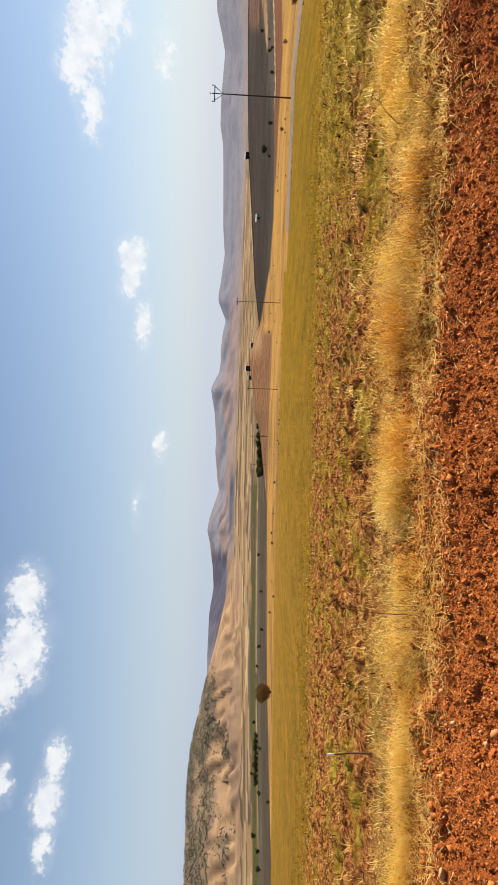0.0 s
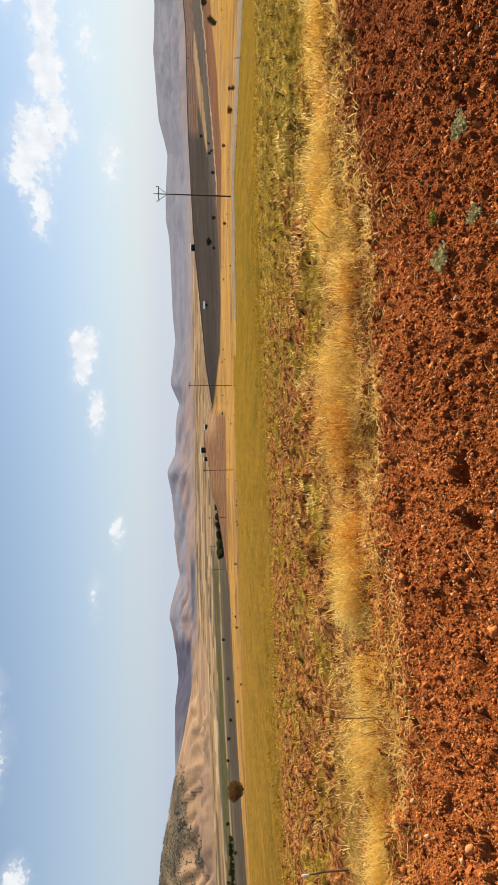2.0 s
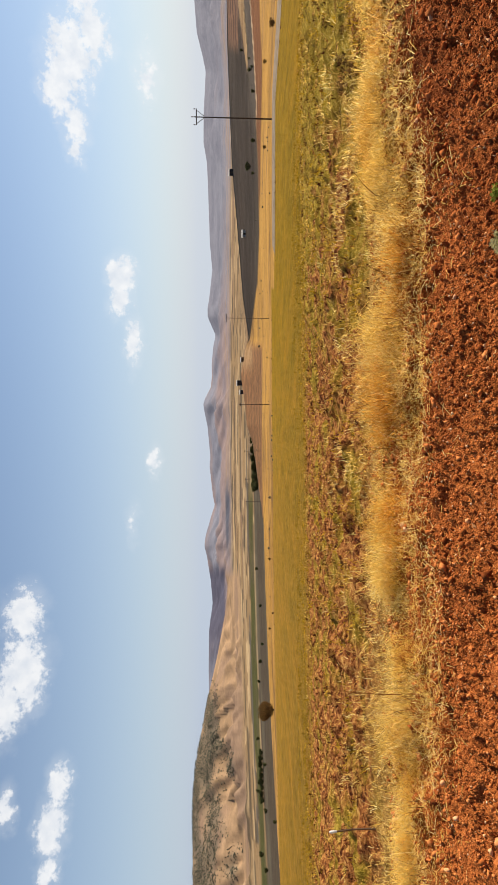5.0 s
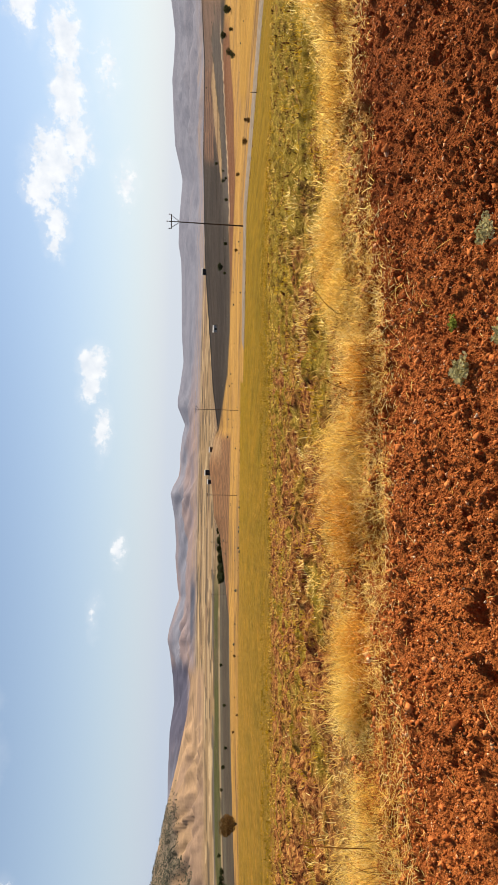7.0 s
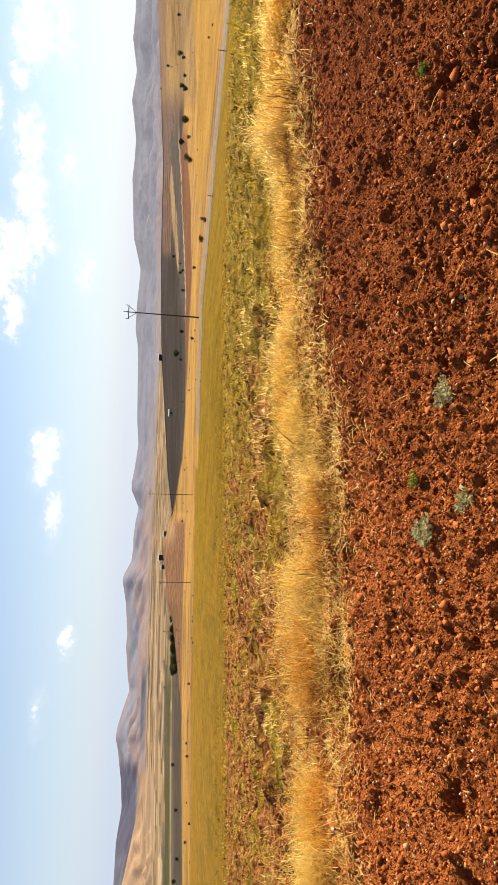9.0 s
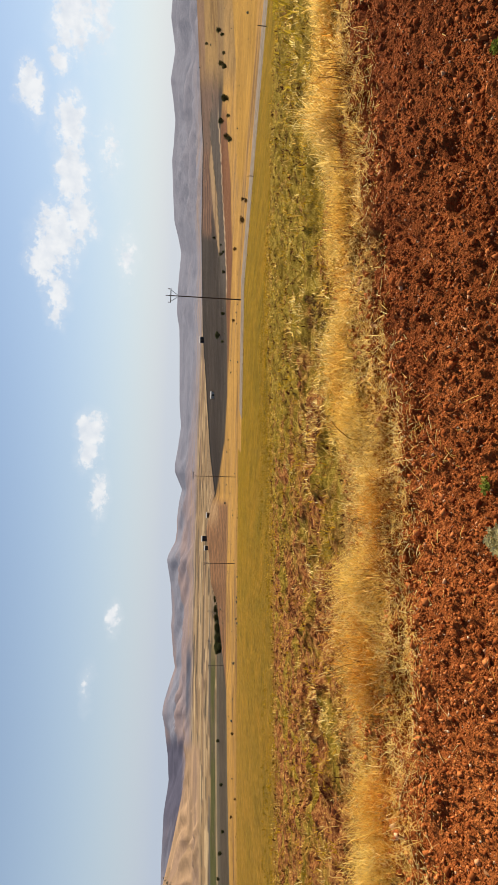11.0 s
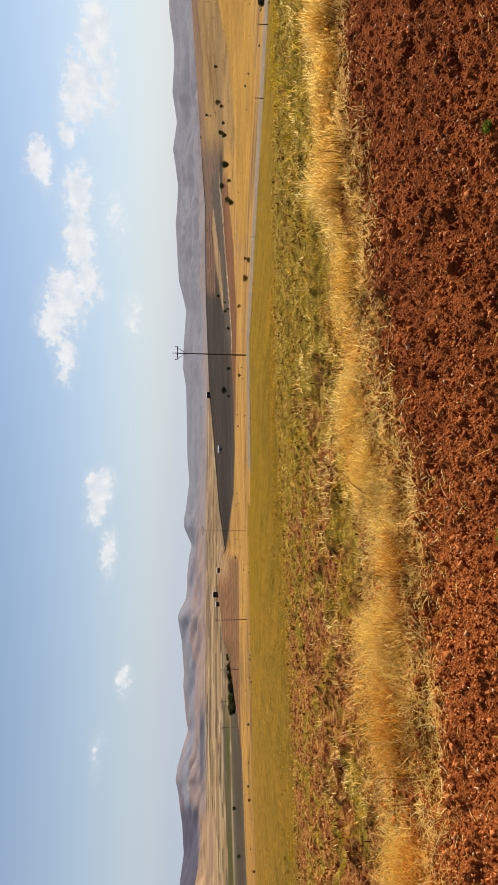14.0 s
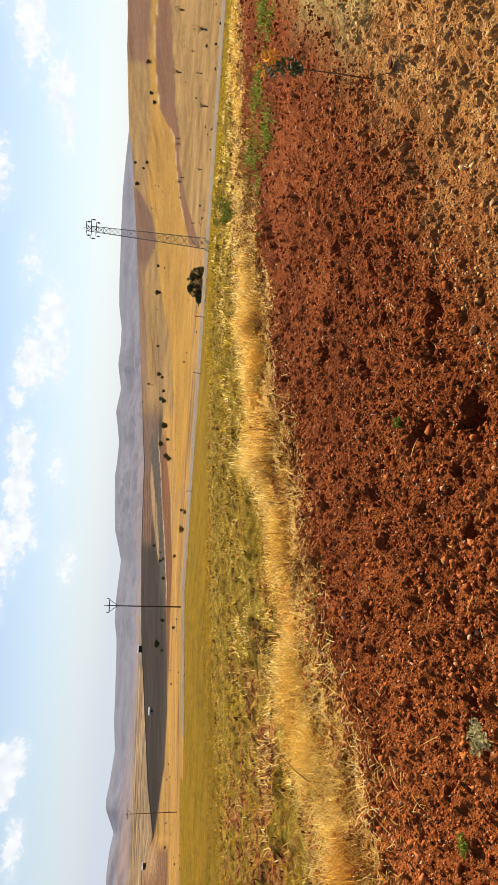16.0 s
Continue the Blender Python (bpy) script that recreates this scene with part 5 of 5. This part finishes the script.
def shrub(name, seed, wide, tall, mat, label, category, leaves=420, leaf=None, stems=4, trunk=0.0, lobes=()):
    """A bush about one unit across its own size: stems and an uneven crown of leaves, standing at the origin."""
    g = np.random.default_rng(seed)
    ob = empty(name, 0, 0, 0, label, category)
    blobs = []
    v, f = [], []
    for k in range(stems):
        a = 2 * math.pi * k / stems + g.uniform(-0.5, 0.5)
        out = wide * 0.5 * g.uniform(0.35, 0.75)
        hgt = tall * g.uniform(0.55, 0.8)
        tip = (math.cos(a) * out, math.sin(a) * out, max(hgt, trunk * 1.2))
        tv, tf = tube([(0, 0, -0.05 * tall), (tip[0] * 0.3, tip[1] * 0.3, max(tip[2] * 0.45, trunk)), tip], (0.045 * tall, 0.03 * tall, 0.01 * tall), 5)
        f += [tuple(i + len(v) for i in q) for q in tf]
        v += tv
        r = wide * g.uniform(0.24, 0.36)
        blobs.append((*tip, r, r, r * 0.8 * tall / wide + 0.1 * tall))
    blobs.append((0, 0, tall * 0.55, wide * 0.38, wide * 0.38, tall * 0.4))
    blobs.append((0, 0, max(tall * 0.3, trunk), wide * 0.4, wide * 0.4, tall * 0.25))
    part("trunk", v, f, MAT_BARK, ob, flat=False)
    blobs = lobes or blobs
    part("crown", *leaf_cloud(blobs, leaves, leaf or wide * 0.07, seed + 1), mat, ob)
    return ob


def scatter_copies(protos, places, group, size=1.0):
    """Copies of the prototypes, which themselves take the first places."""
    for k, (x, y, tall, *spread) in enumerate(places):
        ob = protos[k % len(protos)]
        wide = spread[0] if spread else 1.0
        tall *= size
        m = Matrix.LocRotScale((x, y, float(height(x, y))), Euler((0, 0, k * 2.4)), (tall * wide, tall * wide, tall))
        made = ob if k < len(protos) else copy_thing(ob, m)
        made.matrix_basis = m
        tagged(made, group=group)


def by_heading(az, r):
    return r * math.sin(radians(az)), r * math.cos(radians(az))


# overhead line, running down into the valley
utility_pole(31.5, 58.5, 7.4, -28, "dark wooden power pole with crossarm at the roadside")
utility_pole(30.6, 140.0, 9.6, -12, "slim dark power pole standing in the dry field", 0.8)
utility_pole(11.0, 131.0, 6.2, -5, "slim dark power pole on the brown field", 0.3)
utility_pole(2.1, 213.0, 5.8, 0, "slim dark power pole far down the slope", 0.3)
utility_pole(-7.8, 231.0, 5.8, 2, "slim dark power pole far down the slope", 0.3)
utility_pole(-18.0, 262.0, 6.0, 4, "slim dark power pole at the valley's edge", 0.3)
lattice_pylon(58.45, 34.65, 11.6, 1.0, 0.46, -59)

# bushes and trees
GREEN = [shrub("bush", 100 + k, 1.0, 1.0, MAT_LEAF, "dark green bush on the dry golden slope", "bush", 520, 0.085) for k in range(4)]
scatter_copies(GREEN, (
    (221.4, 202.0, 2.8), (204.0, 200.5, 2.6), (178.0, 189.5, 3.0, 1.2), (188.6, 212.9, 3.0), (161.0, 188.5, 2.6, 1.2), (164.2, 182.4, 1.7),
    (271.4, 256.3, 1.8), (201.8, 193.5, 1.6), (133.8, 219.0, 1.8), (116.0, 201.1, 1.6), (105.9, 212.6, 1.8), (114.7, 251.6, 3.0, 1.3),
    (168.7, 263.4, 1.8), (100.8, 226.0, 1.5), (250.5, 178.4, 3.2), (357.4, 182.5, 3.0), (314.2, 149.1, 2.0), (306.4, 101.9, 2.5),
    (295.1, 109.9, 2.1), (284.5, 109.4, 2.1), (366.2, 174.9, 2.0), (239.7, 201.1, 1.8), (211.3, 194.5, 1.7), (192.5, 190.2, 2.3),
    (149.2, 175.6, 2.0, 1.2), (-66.3, 118.6, 0.9), (262.0, 172.0, 2.0), (330.0, 160.0, 1.8), (128.0, 208.0, 1.2), (142.0, 226.0, 1.1)),
    "bushes on the slopes", 0.75)
VALLEY = [shrub("valley_tree", 140 + k, 1.0, 1.0, MAT_LEAF, "dark tree down in the valley fields", "tree", 520, 0.09, trunk=0.1) for k in range(3)]
scatter_copies(VALLEY, (
    (-400.7, 655.8, 5.0), (-388.7, 611.3, 4.2), (-396.3, 596.8, 4.6), (-294.6, 620.3, 3.4), (-335.2, 614.8, 3.6), (-206.7, 652.8, 3.6),
    (-184.0, 634.0, 3.0), (-233.6, 672.4, 3.2), (-150.0, 650.0, 3.0), (-120.0, 690.0, 3.2), (-300.0, 690.0, 3.6), (-360.0, 700.0, 3.6)),
    "trees in the valley")
HEDGE = [shrub("hedge_tree", 160 + k, 1.4, 1.0, MAT_LEAF, "dark tree in a dense field hedge", "tree", 700, 0.11, trunk=0.05) for k in range(2)]
scatter_copies(HEDGE, [(-300 - 5.2 * k, 658 - 1.4 * k, 4.2 + 0.5 * (k % 3)) for k in range(9)], "valley hedge")
GROVE = [shrub("grove_tree", 180 + k, 1.5, 1.0, MAT_LEAF, "dark evergreen tree of a small grove", "tree", 1300, 0.10, stems=6) for k in range(3)]
scatter_copies(GROVE, [(*by_heading(1.6 - 0.25 * k, 308 - 1.3 * k + 3 * math.sin(k * 2.3)), (1.3 + 2.6 * (k / 17) ** 0.7) * (0.72 + 0.38 * math.sin(k * 1.9 + 0.6))) for k in range(18)],
               "grove below the brown field", 0.72)
DRY = [shrub("dry_bush", 200 + k, 1.0, 1.0, MAT_DRYBUSH, "brown dried-up bush beside the road", "bush", 520, 0.08) for k in range(2)]
scatter_copies(DRY, ((76.6, 122.3, 1.5), (47.0, 68.0, 1.1, 1.3), (62.5, 85.5, 0.9), (63.8, 130.3, 1.4), (-18.2, 116.9, 0.9), (-32.7, 124.1, 0.8), (44.0, 60.0, 0.7, 1.3), (60.0, 41.0, 0.9, 1.4), (54.4, 36.9, 0.9, 1.5), (55.2, 35.6, 1.0, 1.3)), "dry bushes", 0.55)
big = shrub("roadside_bush", 230, 3.7, 1.6, MAT_LEAF, "broad dark green bush on the roadside verge", "bush", 5200, 0.075, stems=11,
            lobes=[(1.1, 0.0, 0.85, 0.62, 0.6, 0.62), (1.35, 0.1, 0.4, 0.45, 0.5, 0.4), (0.75, 0.2, 1.25, 0.4, 0.4, 0.3), (0.25, 0.0, 0.8, 0.75, 0.6, 0.7), (-0.55, 0.1, 0.95, 0.7, 0.7, 0.68),
                   (-0.35, 0.0, 1.4, 0.42, 0.4, 0.28), (-0.9, 0.0, 0.5, 0.5, 0.5, 0.42), (-1.4, 0.0, 0.42, 0.42, 0.4, 0.34)])
big.matrix_basis = pose(55.6, 37.6, float(height(55.6, 37.6)), 0, 0, -56)
ball = shrub("round_tree", 240, 2.9, 2.5, MAT_DRYBUSH, "round brownish-green tree standing alone on the field", "tree", 4200, 0.11, stems=9, trunk=0.3)
ball.matrix_basis = pose(-42.6, 109.9, float(height(-42.6, 109.9)))
YOUNG = [shrub("young_tree", 250 + k, 0.5, 1.0, MAT_LEAF, "thin young tree on the golden slope", "tree", 90, trunk=0.35, stems=3) for k in range(2)]
scatter_copies(YOUNG, ((216.9, 57.0, 3.4), (143.1, 40.0, 2.8), (214.7, 72.7, 3.2), (114.6, 43.1, 2.1), (205.3, 89.9, 2.1), (196.6, 97.7, 2.0), (134.0, 75.5, 1.3),
                       (119.8, 56.4, 1.2), (209.6, 90.1, 1.7), (177.8, 54.8, 1.5), (152.7, 51.1, 1.3), (188.0, 92.0, 1.8), (192.0, 100.5, 1.6)), "young trees on the slope")


def hut(x, y, wide, deep, tall, facing, label, wall=None):
    z = float(height(x, y))
    h = empty("field_hut", x, y, z, label, "hut", "huts in the fields", facing)
    part("wall", *box(-wide / 2, wide / 2, -deep / 2, deep / 2, -0.6, tall, 0.04), wall or MAT_WALL, h)
    v = [(-wide / 2 - 0.2, -deep / 2 - 0.2, tall), (wide / 2 + 0.2, -deep / 2 - 0.2, tall), (wide / 2 + 0.2, deep / 2 + 0.2, tall), (-wide / 2 - 0.2, deep / 2 + 0.2, tall),
         (-wide / 2 - 0.2, -deep / 2 - 0.2, tall + 0.12), (wide / 2 + 0.2, -deep / 2 - 0.2, tall + 0.12), (wide / 2 + 0.2, deep / 2 + 0.2, tall + 0.55), (-wide / 2 - 0.2, deep / 2 + 0.2, tall + 0.55)]
    part("roof", v, [(3, 2, 1, 0), (4, 5, 6, 7), (0, 1, 5, 4), (1, 2, 6, 5), (2, 3, 7, 6), (3, 0, 4, 7)], MAT_ROOF, h, "pale sheet-metal roof")
    part("door", *box(-0.5, 0.5, -deep / 2 - 0.05, -deep / 2 - 0.004, 0, min(2.0, tall * 0.8), 0.01), MAT_POLE, h)
    return h


hut(*by_heading(6.55, 418), 3.4, 3.0, 3.0, -6, "small dark field hut with a pale roof on the rise")
hut(*by_heading(24.0, 440), 4.0, 3.0, 2.3, -24, "low dark hut on the ridge of the dark hill")
hut(*by_heading(8.6, 425), 3.2, 2.4, 1.7, -8, "small brown shed at the field's end", MAT_BARK)
hut(*by_heading(5.75, 415), 2.6, 2.2, 1.9, -6, "small dark shed beside the field hut")
hut(115.8, 331.6, 3.6, 2.5, 1.5, -19, "low pale-walled hut on the dark slope", MAT_ROOF)


def roadside_post(x, y, tall, k):
    p = empty("roadside_post", x, y, float(height(x, y)), "short weathered post at the road's edge", "post", "posts along the road", k * 37)
    part("shaft", *tube([(0, 0, -0.2), (0.02, 0, tall * 0.6), (0.03 * (k % 3 - 1), 0, tall)], (0.035, 0.03, 0.025), 7), MAT_POLE, p)
    part("cap", *tube([(0.03 * (k % 3 - 1), 0, tall - 0.004), (0.03 * (k % 3 - 1), 0, tall + 0.05)], (0.028, 0.015), 7), MAT_POLE, p)


for k, a in enumerate((38.3, 48.6, 53.4)):
    r = (ROAD_OFF - 4.2) / (N_ROAD[0] * math.sin(radians(a)) + N_ROAD[1] * math.cos(radians(a)))
    roadside_post(*by_heading(a, r), 0.5 + 0.15 * (k % 3), k)


# near things on the soil
def stone(x, y, sx, sy, sz, seed, label, mat=None, name="stone", tilt=0.0):
    g = np.random.default_rng(seed)
    p = ICO2_V * g.uniform(0.86, 1.08, (len(ICO2_V), 1))
    for _ in range(11):
        d = g.normal(0, 1, 3)
        d /= np.linalg.norm(d)
        over = np.maximum(p @ d - g.uniform(0.3, 0.64), 0)
        p = p - over[:, None] * d
    p = p * (sx * 0.8, sy * 0.8, sz * 0.8)
    ob = mesh_object(name, p.tolist(), [tuple(f) for f in ICO2_F.tolist()], mat or MAT_STONE)
    ob.matrix_world = pose(x, y, float(ground_at(x, y)) + sz * 0.2, tilt, 0, g.uniform(0, 360))
    tagged(ob, label, "stone", "stones on the field")


for k, (x, y, a, b, c, words) in enumerate((
        (-2.52, 4.98, 0.085, 0.07, 0.08, "rounded pale stone lying in the dry grass"), (-2.66, 5.02, 0.09, 0.07, 0.08, "pale stone with a flat face in the dry grass"),
        (-2.82, 4.85, 0.10, 0.07, 0.07, "long pale stone at the straw's edge"), (-2.58, 4.32, 0.08, 0.06, 0.06, "sharp pale stone on the red soil"),
        (-2.74, 4.06, 0.08, 0.06, 0.05, "pointed pale-brown stone on the red soil"), (2.17, 3.94, 0.045, 0.035, 0.025, "flat brown stone half sunk in the soil"),
        (1.10, 4.14, 0.025, 0.02, 0.02, "small white stone on the red soil"), (4.07, 1.44, 0.045, 0.035, 0.025, "broad sandy stone on the pale soil"),
        (4.42, 1.37, 0.045, 0.03, 0.03, "sandy stone lying on the pale soil"), (4.68, 1.65, 0.035, 0.03, 0.025, "tan stone lying on the pale soil"),
        (5.3, 1.2, 0.05, 0.04, 0.035, "sandy stone with worn edges on pale soil"), (3.7, 1.9, 0.04, 0.035, 0.03, "small tan stone on the soil"),
        (5.9, 2.1, 0.05, 0.04, 0.035, "small reddish stone beside the sapling"), (2.6, 3.4, 0.035, 0.03, 0.03, "small brown stone in the furrow"),
        (0.1, 3.6, 0.03, 0.03, 0.025, "small tan stone in the furrow"), (-0.9, 3.9, 0.035, 0.03, 0.03, "small tan stone in the furrow"),
        (-1.6, 3.5, 0.045, 0.035, 0.03, "rounded brown stone on the soil"), (3.3, 4.6, 0.04, 0.03, 0.03, "small pale stone near the straw"))):
    stone(x, y, a, b, c, 300 + k, words, MAT_PALESTONE if "pale" in words or "white" in words else None)
stone(5.98, 1.50, 0.10, 0.04, 0.05, 340, "dark slab of stone tilted at the sapling's foot", MAT_SLATE, tilt=25)


def large_clods(count):
    """Larger lumps of turned soil lying singly on the field; the same few forms, turned and scaled."""
    g = np.random.default_rng(350)
    forms = []
    for k in range(6):
        p = CHUNK_V * g.uniform(0.45, 1.25, CHUNK_V.shape)
        me = bpy.data.meshes.new("clod")
        me.from_pydata((p * (1.1, 0.95, 0.8)).tolist(), [], [tuple(f) for f in CHUNK_F.tolist()])
        me.materials.append(MAT_CLOD)
        forms.append(me)
    made = 0
    while made < count:
        x, y = g.uniform(-3.4, 7.0), 2.1 + 2.75 * g.uniform(0, 1) ** 0.7
        if x < -0.75 * y - 0.3 or x > 2.3 * y:
            continue
        size = 0.017 * math.exp(g.normal(0, 0.25)) + 0.006 * (y > 4.2)
        ob = new("clod", forms[made % 6])
        ob.matrix_world = Matrix.LocRotScale((x, y, float(ground_at(x, y)) + size * 0.25), Euler(g.uniform(-0.9, 0.9, 2).tolist() + [g.uniform(0, 6.28)]), (size, size, size))
        tagged(ob, "hard lump of red-brown soil on the ploughed field" if y < 4.2 else "rough lump of red-brown soil beside the straw", "clod", "large clods on the ploughed field")
        made += 1


large_clods(180)


def leafy_plant(x, y, wide, tall, mat, label, seed, sprays=9, leaf=0.014, each=26):
    """A low weed: thin stems that spread from one root, each with many small leaflets."""
    g = np.random.default_rng(seed)
    ob = empty("weed", x, y, float(ground_at(x, y)), label, "plant", "weeds on the ploughed soil")
    for k in range(sprays):
        a = 2 * math.pi * k / sprays + g.uniform(-0.3, 0.3)
        out, up = wide * 0.5 * g.uniform(0.5, 1.0), tall * g.uniform(0.45, 1.0)
        tip = (math.cos(a) * out, math.sin(a) * out, up)
        part("stem", *tube([(0, 0, -0.01), (tip[0] * 0.45, tip[1] * 0.45, up * 0.7), tip], (0.003, 0.0022, 0.001), 5), mat, ob)
        blobs = [(tip[0] * s, tip[1] * s, up * (0.3 + 0.7 * s) , leaf * 1.7, leaf * 1.7, leaf * 1.2) for s in (0.35, 0.6, 0.85, 1.0)]
        part("leaves", *leaf_cloud(blobs, each, leaf, seed * 31 + k), mat, ob)
    return ob


leafy_plant(1.575, 3.16, 0.15, 0.045, MAT_SAGE, "grey-green feathery weed on the red soil", 401, 11)
leafy_plant(2.18, 2.875, 0.14, 0.045, MAT_SAGE, "dusty grey-green weed on the red soil", 402, 9)
leafy_plant(1.84, 3.22, 0.07, 0.035, MAT_FRESH, "small bright green seedling on the soil", 403, 6, 0.010)
leafy_plant(1.66, 2.81, 0.11, 0.045, MAT_SAGE, "narrow grey-green weed on the soil", 404, 6)
leafy_plant(3.86, 2.70, 0.06, 0.04, MAT_FRESH, "tiny green weed on the bare soil", 405, 5, 0.010)
leafy_plant(3.91, 5.62, 0.40, 0.26, MAT_DRYBUSH, "dark dried thistle in the golden grass", 406, 10, 0.016)
leafy_plant(10.4, 5.10, 0.45, 0.35, MAT_FRESH, "clump of green grass at the straw's edge", 407, 12, 0.03)


def sapling(x, y, tall):
    z = float(ground_at(x, y))
    ob = empty("sapling", x, y, z, "thin leaning sapling with dark green leaves and orange tips", "sapling")
    bend = [(0, 0, -0.03), (-0.02, 0.0, tall * 0.3), (0.03, 0.03, tall * 0.62), (0.05, 0.05, tall * 0.9)]
    part("stem", *tube(bend, (0.006, 0.005, 0.004, 0.002), 7), MAT_BARK, ob, flat=False)
    part("crown", *leaf_cloud([(0.035, 0.03, tall * 0.74, 0.06, 0.06, 0.12), (0.05, 0.05, tall * 0.84, 0.065, 0.065, 0.09), (0.0, 0.02, tall * 0.68, 0.04, 0.04, 0.06)], 120, 0.026, 411), MAT_SAPLEAF, ob)
    part("tips", *leaf_cloud([(0.05, 0.06, tall * 0.97, 0.08, 0.08, 0.06), (0.0, -0.02, tall * 0.9, 0.05, 0.05, 0.05)], 46, 0.028, 412), MAT_RUST, ob, "orange-yellow new leaves")


sapling(6.34, 1.72, 0.80)


def marker_stem(x, y, tall):
    z = float(ground_at(x, y))
    ob = empty("dry_stalk", x, y, z, "thin dark dry stalk with a white tip in the straw", "stalk")
    part("stem", *tube([(0, 0, -0.03), (0.005, 0, tall * 0.5), (-0.005, 0, tall * 0.85)], (0.009, 0.008, 0.007), 7), MAT_BARK, ob)
    part("tip", *tube([(-0.005, 0, tall * 0.84), (-0.008, 0, tall * 0.95), (-0.008, 0, tall)], (0.008, 0.013, 0.008), 8), MAT_WHITE, ob, "white-painted tip")
    for s, t in ((1, 0.45), (-1, 0.6)):
        part("twig", *tube([(0, 0, tall * t), (s * 0.06, 0.01, tall * (t + 0.22))], (0.004, 0.002), 5), MAT_BARK, ob)


marker_stem(-2.72, 5.61, 0.40)


def thin_stalk(x, y, tall, lean, turn):
    """A single bare stalk that stands out of the dry grass, with a withered seed head."""
    ob = empty("dry_stalk", x, y, float(ground_at(x, y)), "single thin dark stalk leaning out of the dry grass", "stalk", "bare stalks in the dry grass", turn)
    way = [(lean * tall * t * t, 0.02 * math.sin(5 * t), tall * t * (1 - 0.12 * lean * t)) for t in (0.0, 0.35, 0.7, 1.0)]
    part("stem", *tube([(0, 0, -0.03)] + way[1:], (0.0042, 0.0036, 0.0030, 0.0020), 6), MAT_SHADE_STALK, ob)
    tip = way[-1]
    part("seed_head", *leaf_cloud([(*tip, 0.012, 0.012, 0.022)], 14, 0.008, int(1000 * tall)), MAT_SHADE_SEED, ob, "withered dark seed head")


for x, y, tall, lean, turn in ((2.52, 4.97, 0.30, 0.6, 0), (1.86, 4.76, 0.27, 0.2, 0), (-1.28, 4.80, 0.64, 0.12, 10), (0.95, 5.05, 0.34, 0.35, 160)):
    thin_stalk(x, y, tall, lean, turn)
